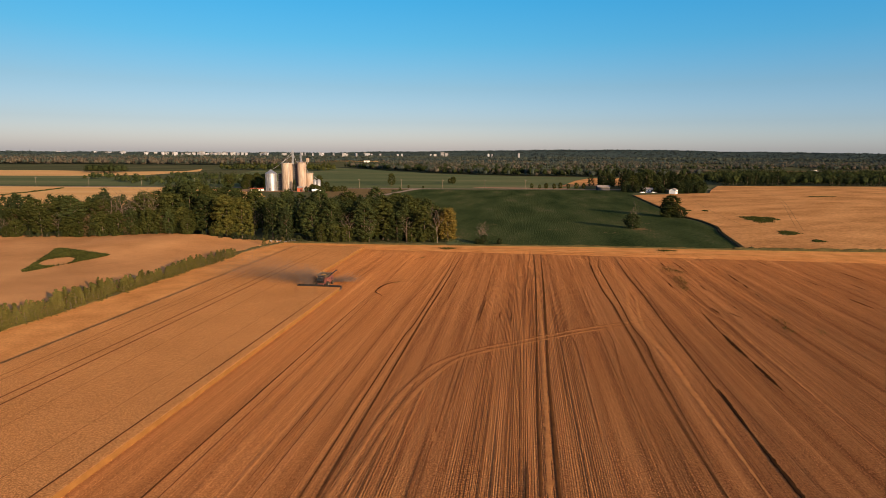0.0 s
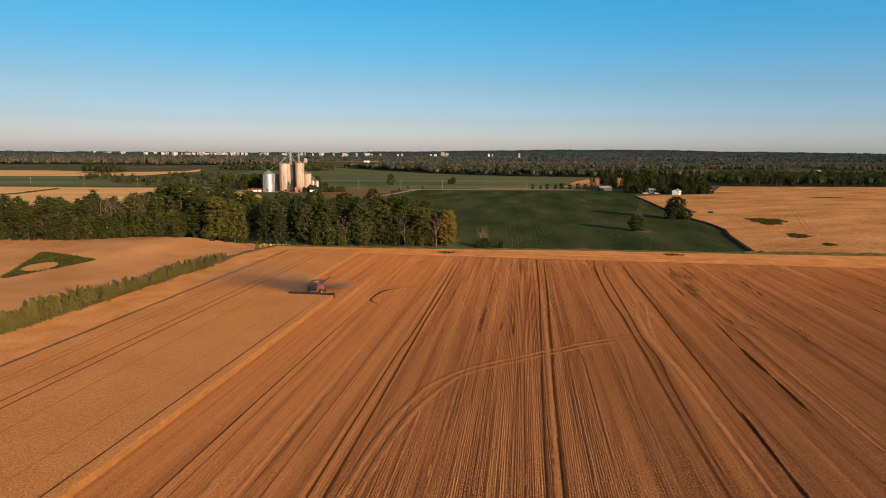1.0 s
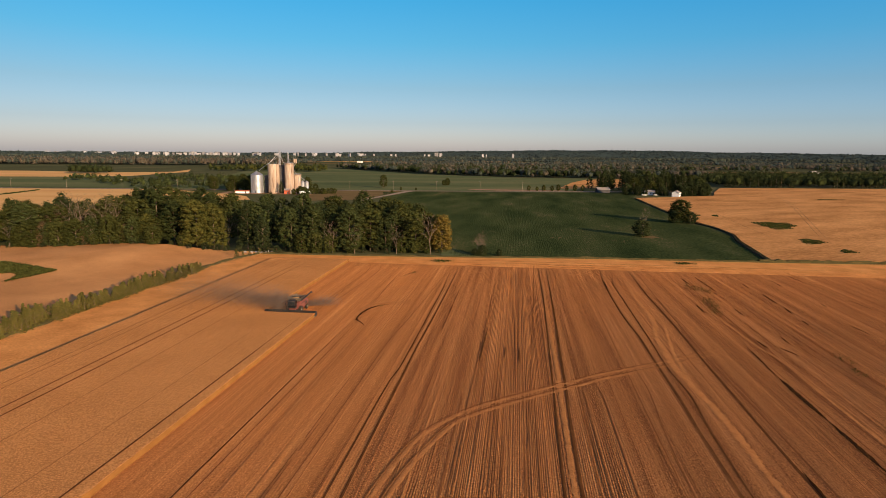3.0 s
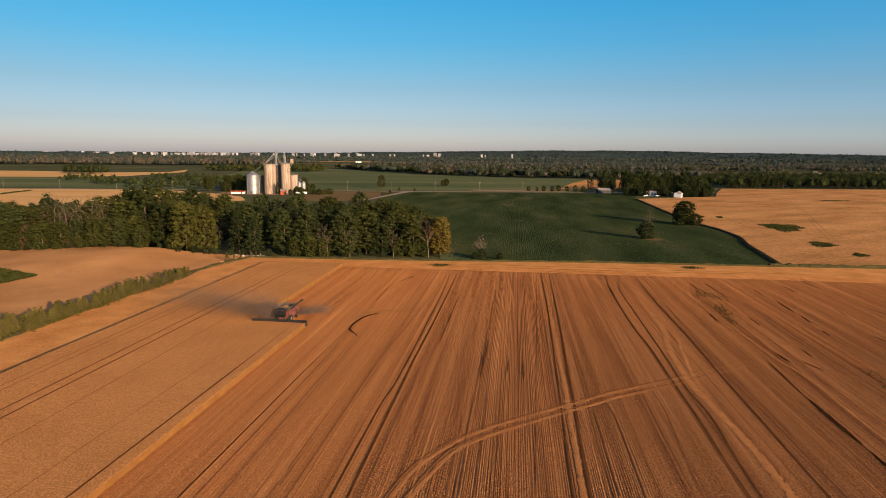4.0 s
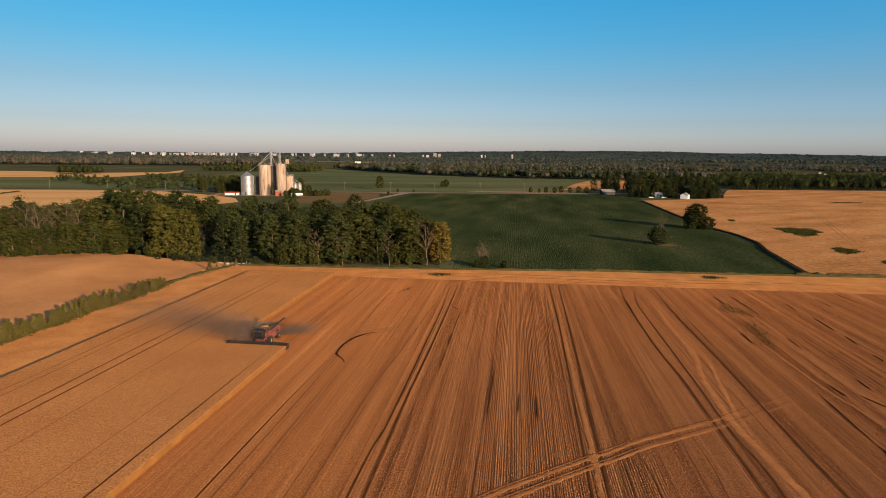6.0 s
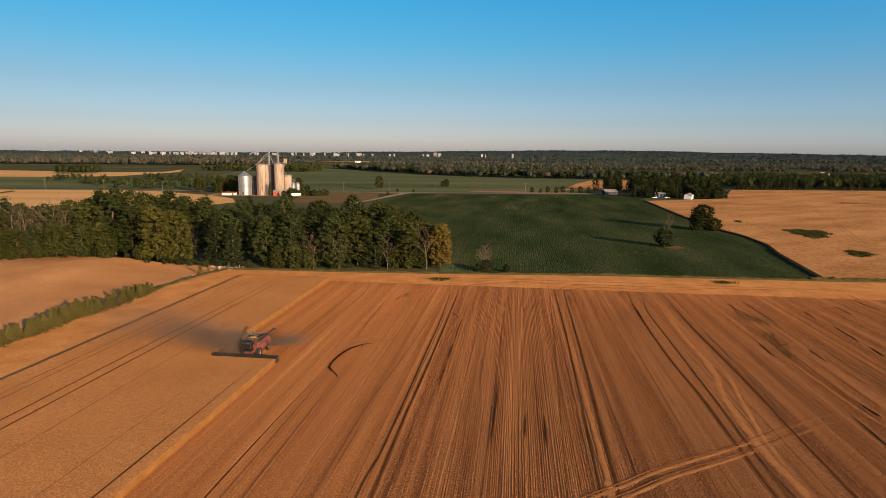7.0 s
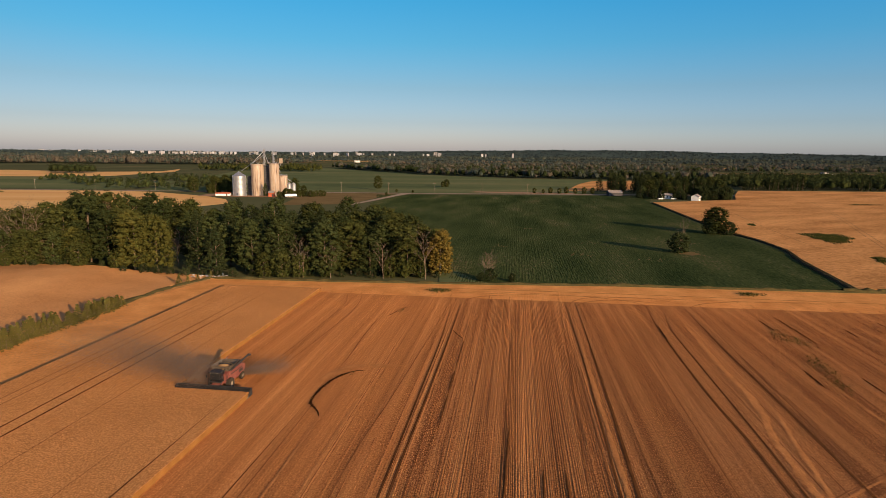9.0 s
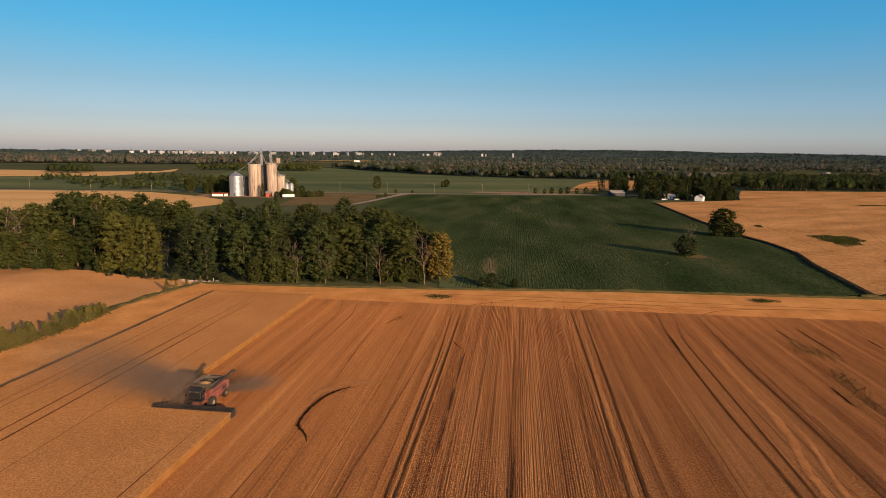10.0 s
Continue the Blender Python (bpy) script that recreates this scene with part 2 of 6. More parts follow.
# ---- mesh helpers ----
def mesh_from(name, verts, faces, mats, smooth=False, index=None):
    me = bpy.data.meshes.new(name)
    me.from_pydata([tuple(map(float, p)) for p in verts], [], [tuple(map(int, f)) for f in faces])
    for m in mats:
        me.materials.append(M[m])
    if index is not None:
        me.polygons.foreach_set("material_index", index)
    if smooth:
        me.polygons.foreach_set("use_smooth", [True] * len(me.polygons))
    me.update()
    return me


def quads(name, q, mats, index=None):
    """A mesh of loose four-sided faces from an array of shape (n, 4, 3)."""
    n = len(q)
    me = bpy.data.meshes.new(name)
    me.vertices.add(4 * n)
    me.vertices.foreach_set("co", np.asarray(q, np.float32).ravel())
    me.loops.add(4 * n)
    me.loops.foreach_set("vertex_index", np.arange(4 * n, dtype=np.int32))
    me.polygons.add(n)
    me.polygons.foreach_set("loop_start", np.arange(0, 4 * n, 4, dtype=np.int32))
    for m in mats:
        me.materials.append(M[m])
    if index is not None:
        me.polygons.foreach_set("material_index", np.asarray(index, np.int32))
    me.update(calc_edges=True)
    return me


def part(name, bm, mat, parent, label="", smooth=False):
    """Links a bmesh as one mesh object under a thing or a part."""
    me = bpy.data.meshes.new(name)
    bm.to_mesh(me)
    bm.free()
    me.materials.append(M[mat])
    if smooth:
        me.polygons.foreach_set("use_smooth", [True] * len(me.polygons))
    ob = new(name, me)
    ob.parent = parent
    return tagged(ob, label)


def piece(name, me, parent, label=""):
    ob = new(name, me)
    ob.parent = parent
    return tagged(ob, label)


def box(bm, lo, hi, bevel=0.0):
    r = bmesh.ops.create_cube(bm, size=1.0)
    c = [(a + b) / 2 for a, b in zip(lo, hi)]
    d = [abs(b - a) for a, b in zip(lo, hi)]
    bmesh.ops.transform(bm, matrix=Matrix.Translation(c) @ Matrix.Diagonal((*d, 1)), verts=r["verts"])
    if bevel:
        edges = list({e for v in r["verts"] for e in v.link_edges})
        bmesh.ops.bevel(bm, geom=edges, offset=bevel, segments=2, affect="EDGES")
    return bm


def tube(bm, p, q, r1, r2=None, seg=8, caps=True):
    """A tapered round bar from p to q."""
    p, q = Vector(p), Vector(q)
    r2 = r1 if r2 is None else r2
    turn = (q - p).to_track_quat("Z", "Y").to_matrix().to_4x4()
    bmesh.ops.create_cone(bm, cap_ends=caps, segments=seg, radius1=r1, radius2=r2, depth=(q - p).length,
                          matrix=Matrix.Translation((p + q) / 2) @ turn)
    return bm


def lathe(bm, profile, seg=32, at=(0, 0, 0)):
    """A turned shape from (radius, height) pairs."""
    rings = []
    for r, z in profile:
        if r < 1e-4:
            rings.append([bm.verts.new((at[0], at[1], at[2] + z))])
        else:
            rings.append([bm.verts.new((at[0] + r * math.cos(2 * math.pi * k / seg), at[1] + r * math.sin(2 * math.pi * k / seg), at[2] + z)) for k in range(seg)])
    for a, b in zip(rings, rings[1:]):
        for k in range(seg):
            j = (k + 1) % seg
            f = [a[k % len(a)], a[j % len(a)], b[j % len(b)], b[k % len(b)]]
            f = list(dict.fromkeys(f))
            if len(f) > 2:
                bm.faces.new(f)
    return bm


def thing(name, x, y, label, category, group="", kind="", z=None, turn=0.0):
    ob = new(name)
    ob.matrix_basis = pose(x, y, rise(x, y) if z is None else z, 0, 0, turn)
    return tagged(ob, label, category, group, kind)


def spline(points, step):
    """Points along a smooth curve through the given ones."""
    p = [Vector(q) for q in points]
    p = [2 * p[0] - p[1], *p, 2 * p[-1] - p[-2]]
    out = []
    for a, b, c, d in zip(p, p[1:], p[2:], p[3:]):
        n = max(1, int((c - b).length / step))
        for k in range(n):
            t = k / n
            out.append(0.5 * (2 * b + (c - a) * t + (2 * a - 5 * b + 4 * c - d) * t * t + (3 * b - a - 3 * c + d) * t ** 3))
    return out + [p[-2]]


def inside(x, y, poly):
    hit = False
    for (x1, y1), (x2, y2) in zip(poly, poly[1:] + poly[:1]):
        if (y1 > y) != (y2 > y) and x < (x2 - x1) * (y - y1) / (y2 - y1) + x1:
            hit = not hit
    return hit


def sheet(name, poly, mat, label, lift, depth=0.0, cells=40):
    """A field: the outline cut into cells that follow the land, with a skirt of the crop's depth."""
    bm = bmesh.new()
    face = bm.faces.new([bm.verts.new((x, y, 0)) for x, y in poly])
    xs, ys = [p[0] for p in poly], [p[1] for p in poly]
    for axis, lo, hi in ((0, min(xs), max(xs)), (1, min(ys), max(ys))):
        n = max(1, int((hi - lo) / cells))
        for k in range(1, n):
            co, no = [0, 0, 0], [0, 0, 0]
            co[axis], no[axis] = lo + (hi - lo) * k / n, 1
            bmesh.ops.bisect_plane(bm, geom=bm.verts[:] + bm.edges[:] + bm.faces[:], plane_co=co, plane_no=no)
    if depth:
        rim = [e for e in bm.edges if e.is_boundary]
        made = bmesh.ops.extrude_edge_only(bm, edges=rim)
        low = {v for v in made["geom"] if isinstance(v, bmesh.types.BMVert)}
    else:
        low = set()
    for v in bm.verts:
        v.co.z = rise(v.co.x, v.co.y) + (lift - depth - 0.3 if v in low else lift)
    bmesh.ops.recalc_face_normals(bm, faces=bm.faces[:])
    ob = part(name, bm, mat, None)
    return tagged(ob, label, "field", kind="structure")


def ridge(name, points, width, height, mat, label, step=2.0, rough=0.4, seed=1, category="strip", lift=0.0):
    """A low uneven bank along a line, such as a grass verge or a fence row."""
    rnd = random.Random(seed)
    line = spline(points, step)
    verts, faces = [], []
    profile = ((-0.5, 0.0), (-0.3, 0.7), (0.0, 1.0), (0.3, 0.7), (0.5, 0.0))
    for k, p in enumerate(line):
        d = (line[min(k + 1, len(line) - 1)] - line[max(k - 1, 0)]).normalized()
        w, h = width * (1 + rnd.uniform(-rough, rough)), height * (1 + rnd.uniform(-rough, rough))
        for a, b in profile:
            j = rnd.uniform(-0.15, 0.15)
            x, y = p[0] + d[1] * w * (a + j * 0.3), p[1] - d[0] * w * (a + j * 0.3)
            verts.append((x, y, rise(x, y) + lift + (h * b * (1 + j * 2) if b else -0.15)))
    n = len(profile)
    for k in range(len(line) - 1):
        for j in range(n - 1):
            faces.append((k * n + j, k * n + j + 1, (k + 1) * n + j + 1, (k + 1) * n + j))
    ob = new(name, mesh_from(name, verts, faces, [mat]))
    return tagged(ob, label, category, kind="structure")


def rut(name, points, width, mat, lift, label, step=2.0, wobble=0.15, seed=3, crest=0.05):
    """A wheel track or windrow: a narrow strip with a shallow rounded back and ragged sides, drawn out to a point at both ends."""
    rnd = random.Random(seed)
    line = spline(points, step)
    verts, faces = [], []
    n = len(line)
    for k, p in enumerate(line):
        d = (line[min(k + 1, n - 1)] - line[max(k - 1, 0)]).normalized()
        tip = min(1.0, 0.1 + 4 * min(k, n - 1 - k) / n)
        w1, w2 = (width * tip * (1 + rnd.uniform(-wobble, wobble)) for _ in range(2))
        for a, b in ((-0.5 * w1, 0.0), (-0.2 * w1, 1.0), (0.2 * w2, 1.0), (0.5 * w2, 0.0)):
            x, y = p[0] + d[1] * a, p[1] - d[0] * a
            verts.append((x, y, rise(x, y) + lift + crest * b * tip))
    for k in range(n - 1):
        for j in range(3):
            faces.append((k * 4 + j, k * 4 + j + 1, k * 4 + 5 + j, k * 4 + 4 + j))
    ob = new(name, mesh_from(name, verts, faces, [mat]))
    return tagged(ob, label, "wheel track", kind="structure")


# ---- foliage ----
def cards(centres, normals, size, rng):
    """Small leaf sprays: one bent four-sided leaf at each place."""
    n = len(centres)
    t = np.cross(normals, rng.normal(size=(n, 3)))
    t /= np.linalg.norm(t, axis=1, keepdims=True) + 1e-9
    b = np.cross(normals, t)
    s = size * rng.uniform(0.6, 1.4, (n, 1))
    q = np.stack([centres - t * s, centres - b * s * 0.6 + normals * s * 0.15, centres + t * s, centres + b * s * 0.6 + normals * s * 0.15], 1)
    return q.reshape(-1, 3), np.arange(4 * n).reshape(-1, 4)


OCT_V = np.array([(1, 0, 0), (0, 1, 0), (-1, 0, 0), (0, -1, 0), (0, 0, 1), (0, 0, -1)], float)
OCT_F = np.array([(0, 1, 4), (1, 2, 4), (2, 3, 4), (3, 0, 4), (1, 0, 5), (2, 1, 5), (3, 2, 5), (0, 3, 5)])
ICO = bmesh.new()
bmesh.ops.create_icosphere(ICO, subdivisions=1, radius=1.0)
ICO_V = np.array([v.co[:] for v in ICO.verts])
ICO_F = np.array([[v.index for v in f.verts] for f in ICO.faces])
ICO.free()


def crown(rng, height, radius, base, clumps, per, size, shape="round"):
    """Boughs of foliage over the outside of a crown: each a leafy mass with sprays standing out of it."""
    k = np.arange(clumps)
    f = (k + 0.5) / clumps
    ang = k * 2.39996 + rng.normal(0, 0.35, clumps)
    h = height - base
    if shape == "round":
        prof = np.sqrt(np.clip(1 - (2 * f - 0.85) ** 2 / 1.35, 0.03, 1))
    elif shape == "cone":
        prof = 1.08 - f
    else:
        prof = np.clip(0.75 + 0.5 * f - 1.15 * f ** 3, 0.1, 1)
    lobes = 1 + 0.22 * np.sin(3 * ang + rng.uniform(0, 6)) * np.sin(5 * f + rng.uniform(0, 6))
    rad = radius * prof * lobes * np.sqrt(rng.uniform(0.25, 1.0, clumps))
    centre = np.stack([rad * np.cos(ang), rad * np.sin(ang), base + h * f * rng.uniform(0.92, 1.03, clumps)], 1)
    size_c = radius * (0.25 if shape != "cone" else 0.2) * rng.uniform(0.55, 1.35, clumps)
    squash = np.array([1.1, 1.1, 0.85])
    d = rng.normal(size=(clumps, per, 3))
    d[..., 2] = np.where(d[..., 2] < -0.2, -d[..., 2], d[..., 2])
    d /= np.linalg.norm(d, axis=2, keepdims=True)
    p = centre[:, None] + d * size_c[:, None, None] * rng.uniform(0.78, 1.12, (clumps, per, 1)) * squash
    nrm = d + rng.normal(0, 0.34, d.shape) + np.array([0, 0, 0.1])
    nrm /= np.linalg.norm(nrm, axis=2, keepdims=True)
    v, q = cards(p.reshape(-1, 3), nrm.reshape(-1, 3), size, rng)
    core = centre[:, None] * np.array([0.93, 0.93, 1.0]) + OCT_V[None] * size_c[:, None, None] * 0.62 * squash * rng.uniform(0.75, 1.1, (clumps, len(OCT_V), 1))
    cf = (OCT_F[None] + (np.arange(clumps) * len(OCT_V))[:, None, None]).reshape(-1, 3) + len(v)
    return np.concatenate([v, core.reshape(-1, 3)]), [*q.tolist(), *cf.tolist()]


def branches(bm, rng, start, way, length, r, depth, spread=0.6, sides=5):
    end = start + way * length
    tube(bm, start, end, r, r * 0.62, sides, False)
    if depth == 0:
        return
    for k in range(3 if depth > 1 else 4):
        t = rng.uniform(0.45, 1.0)
        side = Vector(rng.normal(size=3))
        side.z = abs(side.z) * 0.4
        w = (way + side.normalized() * spread).normalized()
        branches(bm, rng, start + way * length * t, w, length * rng.uniform(0.5, 0.78), r * 0.5, depth - 1, spread, 4 if depth > 1 else 3)


def tree(name, seed, height, radius, base, mat, clumps=90, per=20, size=0.42, shape="round", label="", category="tree", trunk=0.25):
    rng = np.random.default_rng(seed)
    ob = new(name)
    tagged(ob, label, category)
    bm = bmesh.new()
    tube(bm, (0, 0, -0.4), (0.1, 0.1, height * 0.45), trunk, trunk * 0.7, 8, False)
    tube(bm, (0.1, 0.1, height * 0.45), (0, 0.2, height * 0.85), trunk * 0.7, trunk * 0.2, 6, False)
    for k in range(6):
        a, z = k * 2.4 + rng.uniform(0, 1), base + (height - base) * (0.08 + 0.09 * k)
        tube(bm, (0.05, 0.05, z), (radius * 0.65 * math.cos(a), radius * 0.65 * math.sin(a), z + height * 0.14), trunk * 0.4, 0.04, 5, False)
    part("trunk", bm, "bark", ob)
    v, f = crown(rng, height, radius, base, clumps, per, size, shape)
    piece("crown", mesh_from("crown", v, f, [mat]), ob)
    return ob


def bare_tree(name, seed, height, label, depth=2):
    """A leafless tree: a leader that thins upward and boughs that fork into twigs."""
    rng = np.random.default_rng(seed)
    ob = new(name)
    tagged(ob, label, "tree")
    bm = bmesh.new()
    p, r = Vector((0, 0, -0.4)), 0.17
    stem = []
    for k in range(7):
        q = p + Vector((rng.normal(0, 0.18), rng.normal(0, 0.18), height * 0.135))
        tube(bm, p, q, r, r * 0.8, 6, False)
        stem.append((p, q, r))
        p, r = q, r * 0.8
    part("trunk", bm, "deadwood", ob)
    for k in range(13):
        t = 0.28 + 0.055 * k
        a, b, rr = stem[min(6, int(t * 7))]
        start = a.lerp(b, (t * 7) % 1.0)
        ang = k * 2.4 + rng.uniform(-0.4, 0.4)
        way = Vector((math.cos(ang), math.sin(ang), rng.uniform(0.9, 1.7))).normalized()
        bm = bmesh.new()
        branches(bm, rng, start, way, height * (0.34 - 0.2 * t) * rng.uniform(0.8, 1.2), rr * 0.5, depth, 0.5)
        part("branch", bm, "deadwood", ob)
    return ob


def far_wood(name, places, size, mat, label, seed, sprays=40, leaf_size=1.2, aspect=0.55, base=0.0):
    """A distant wood: many crowns, each an uneven leafy mass with sprays standing out of it, in one sheet of foliage."""
    rng = np.random.default_rng(seed)
    P = np.array(places, float)
    n = len(P)
    hgt = size * rng.uniform(0.5, 1.2, n)
    P = P + rng.normal(0, size * 0.12, P.shape)
    wide = rng.uniform(0.65, 1.45, n)
    d = rng.normal(size=(n, sprays, 3))
    d /= np.linalg.norm(d, axis=2, keepdims=True)
    d[..., 2] = np.abs(d[..., 2]) * 1.5 - 0.5
    c = np.concatenate([P, (hgt * 0.5 + np.asarray(base))[:, None]], 1)[:, None]
    sc = np.stack([hgt * aspect * 0.55 * wide, hgt * aspect * 0.55 * wide, hgt * 0.5], 1)[:, None]
    p = c + d * sc * rng.uniform(0.7, 1.18, (n, sprays, 1))
    nrm = d + rng.normal(0, 0.45, d.shape)
    nrm /= np.linalg.norm(nrm, axis=2, keepdims=True)
    v, f = cards(p.reshape(-1, 3), nrm.reshape(-1, 3), leaf_size, rng)
    core = c + ICO_V[None] * sc * 0.66 * rng.uniform(0.75, 1.12, (n, len(ICO_V), 1))
    cf = (ICO_F[None] + (np.arange(n) * len(ICO_V))[:, None, None]).reshape(-1, 3) + len(v)
    ob = new(name, mesh_from(name, np.concatenate([v, core.reshape(-1, 3)]), [*f.tolist(), *cf.tolist()], [mat]))
    return tagged(ob, label, "woodland", kind="stuff")


def scatter(poly, spacing, seed):
    rnd = random.Random(seed)
    xs, ys = [p[0] for p in poly], [p[1] for p in poly]
    out = []
    y = min(ys)
    while y < max(ys):
        x = min(xs)
        while x < max(xs):
            a, b = x + rnd.uniform(-0.45, 0.45) * spacing, y + rnd.uniform(-0.45, 0.45) * spacing
            if inside(a, b, poly):
                out.append((a, b))
            x += spacing
        y += spacing
    return out


# ---- ground and fields ----
def ground():
    verts, faces = [], []
    rings, seg = (0, 60, 150, 300, 600, 1000, 1600, 2500, 3600, 4950), 72
    for r in rings:
        for k in range(seg):
            a = 2 * math.pi * k / seg
            verts.append((r * math.sin(a), 60 + r * math.cos(a), -0.05))
    for j in range(len(rings) - 1):
        for k in range(seg):
            m = (k + 1) % seg
            faces.append((j * seg + k, j * seg + m, (j + 1) * seg + m, (j + 1) * seg + k))
    ob = new("ground", mesh_from("ground", verts, faces, ["land"]))
    tagged(ob, "wide flat farmland of rough grass reaching the horizon", "ground", kind="structure")


ground()
EDGE = [(-66, 225.0), (-32, 222.3), (2, 220.8), (46, 220.2), (75, 217.8), (106, 215.2), (150, 213.0), (320, 204)]  # far edge of the cut field
STUB = [(-135, -60), (330, -60), *EDGE[::-1], (-75, 200), (-83, 135), (-95, 80)]
sheet("field_stubble", STUB, "stubble", "harvested wheat field of orange cut straw in drilled rows", 0.02, 0.0, 60)
# sheet in the lighter colour, painted for how sunlight falls on the west rows
sheet("field_stubble_bright", [xy(40, -46), xy(40, -18), xy(205, -22), xy(205, -58), xy(150, -58), xy(147, -46)], "stubble_bright", "golden stubble beside the standing crop, sun brightness in its colour", 0.023, 0.0, 60)
sheet("field_headland", [xy(204.5, 215), *EDGE[::-1], (-69.5, 214.5)], "headland", "golden headland of cut straw where the rows end", 0.026, 0.0, 40)
sheet("field_strip", [(-135, -60), (-100, -60), xy(60, -82), xy(206, -82), (-66.5, 225), (-75, 200), (-83, 135), (-95, 80)], "headland", "golden straw strip between hedge and crop", 0.024, 0.0, 40)
sheet("dry_verge", [(-99, 70), (-95, 70), (-82.5, 135), (-74.5, 200), (-64, 228.5), (-88, 231.5), (-74, 217), (-79, 195), (-87, 135)], "wheat_far", "dry brown grass under the hedge", 0.03, 0.0, 40)


TRACKS = [  # wheel tracks along the rows: width, then (along, across)
    (0.40, [(-10, 2.4), (63, 3.0), (89, 3.3), (105, 3.6), (124, 3.9), (143, 4.2), (164, 4.5), (204, 4.5)]),
    (0.55, [(-10, 4.3), (64, 4.9), (90, 5.1), (106, 5.5), (125, 5.8), (143, 6.2), (164, 6.5), (204, 7.0)]),
    (0.18, [(60, -1.4), (103, 0.0), (124, 0.7), (158, 1.9), (198, 3.0)]),
    (0.60, [(40, 22.4), (72, 21.6), (92, 21.5), (105, 21.8), (122, 21.8), (135, 21.9), (152, 21.4), (184, 22.0), (203, 23.4)]),
    (0.45, [(60, 22.3), (92, 22.9), (102, 23.5), (108, 23.7), (118, 23.2), (134, 23.6), (163, 24.0), (184, 24.4), (198, 26.3)]),
    (0.55, [(40, 29.4), (60, 29.7), (92, 29.9), (106, 30.1), (117, 30.2), (127, 30.4), (143, 30.8), (160, 30.9), (173, 31.0), (202, 31.9)]),
    (0.28, [(50, 31.8), (93, 31.6), (115, 31.4), (126, 31.4), (145, 32.0), (161, 32.4), (200, 33.8)]),
    (0.30, [(30, 44.4), (68, 43.8), (107, 42.7), (137, 43.6), (190, 45.0)]),
    (0.25, [(88, 54.8), (131, 50.6), (177, 52.0)]),
    (0.25, [(60, 62.0), (120, 60.0), (176, 61.0)]),
    (0.22, [(100, 74.0), (150, 72.0), (195, 73.0)]),
    (0.22, [(110, 90.0), (150, 88.0), (195, 88.0)]),
    (0.34, [(20, -37.6), (60, -37.4), (94, -37.2), (114, -37.1), (136, -36.8)]),
    (0.2, [(155, -36.0), (172, -36.7), (183, -36.7)]),
    (0.20, [(20, -35.9), (113, -35.6), (150, -35.8)]),
    (0.20, [(20, -26.5), (90, -26.3), (124, -26.2), (144, -25.1), (182, -23.5), (202, -23.0)]),
    (0.45, [(10, -19.4), (54, -19.8), (104, -20.2), (124, -20.3), (150, -20.1), (177, -20.1), (198, -20.3)]),
    (0.36, [(10, -21.2), (50, -21.6), (101, -21.8), (114, -21.3), (145, -21.4), (171, -21.5), (198, -22.3)]),
    (0.22, [(60, -9.4), (127, -8.6), (180, -8.0)]),
    (0.30, [(60, 10.6), (89, 10.8), (106, 10.6), (115, 8.6)]),
    (0.26, [(70, 16.6), (91, 16.9), (107, 17.9), (120, 17.6)]),
    (0.18, [(20, 15.6), (110, 16.0), (195, 17.0)]),
    (0.24, [(143, -48.2), (151, -48.2), (165, -47.6), (186, -47.2), (196, -47.6), (206, -50.0)]),
    (0.22, [(143, -46.0), (153, -45.7), (170, -44.6), (187, -43.8), (198, -44.6), (207, -46.5)]),
]
STREAKS = [  # dark strips along the stubble rows: width, then ends (along, across)
    (0.5, (132, 40.7), (116, 39.9)), (1.5, (116, 39.9), (100, 39.8)), (1.2, (100, 39.8), (86, 39.6)), (0.9, (86, 30.2), (70, 29.7)), (1.2, (70, 29.7), (52, 29.6)),
    (0.9, (139, 49.8), (134.5, 49.5)), (0.8, (132, 46.6), (127.5, 48.2)), (0.9, (136, 44.0), (131, 44.4)), (1.0, (177.5, 61.0), (167, 60.5)), (1.0, (164, 60.7), (158, 59.9)),
    (0.9, (152.5, 59.6), (148.5, 59.3)), (0.8, (169, 71.2), (165.5, 70.9)), (0.7, (197, 70.2), (187, 70.1)), (0.8, (190, 60.4), (184, 60.2)), (0.9, (163.5, 40.6), (155, 40.3)),
    (0.7, (161, 48.4), (154, 48.3)), (0.8, (197, 49.8), (178, 49.9)), (0.7, (195, 45.2), (186, 45.6)), (0.9, (171.5, -17.0), (155, -17.1)), (1.5, (155, -17.1), (145, -17.1)), (0.9, (145, -17.1), (133, -17.1)),
    (1.2, (125, -1.5), (116, -1.5)), (1.2, (137, -7.9), (115, -8.4)), (0.9, (126, -3.9), (118, -4.2)), (0.8, (60, 1.5), (40, 1.2)), (0.5, (187, 22.4), (176, 21.9)),
    (0.7, (204, 78.0), (192, 78.5)), (0.7, (174, 80.0), (164, 80.5)), (0.8, (151, 80.4), (140, 81.4)), (0.7, (150, 68.0), (143, 68.5)), (0.6, (170, 90.0), (160, 90.5)), (0.7, (186, 96.0), (174, 96.5)),
]


ROWS = np.cumsum(np.clip(np.random.default_rng(4).normal(0.25, 0.055, 870), 0.14, 0.38)) - 56.9  # drilled rows, across the field


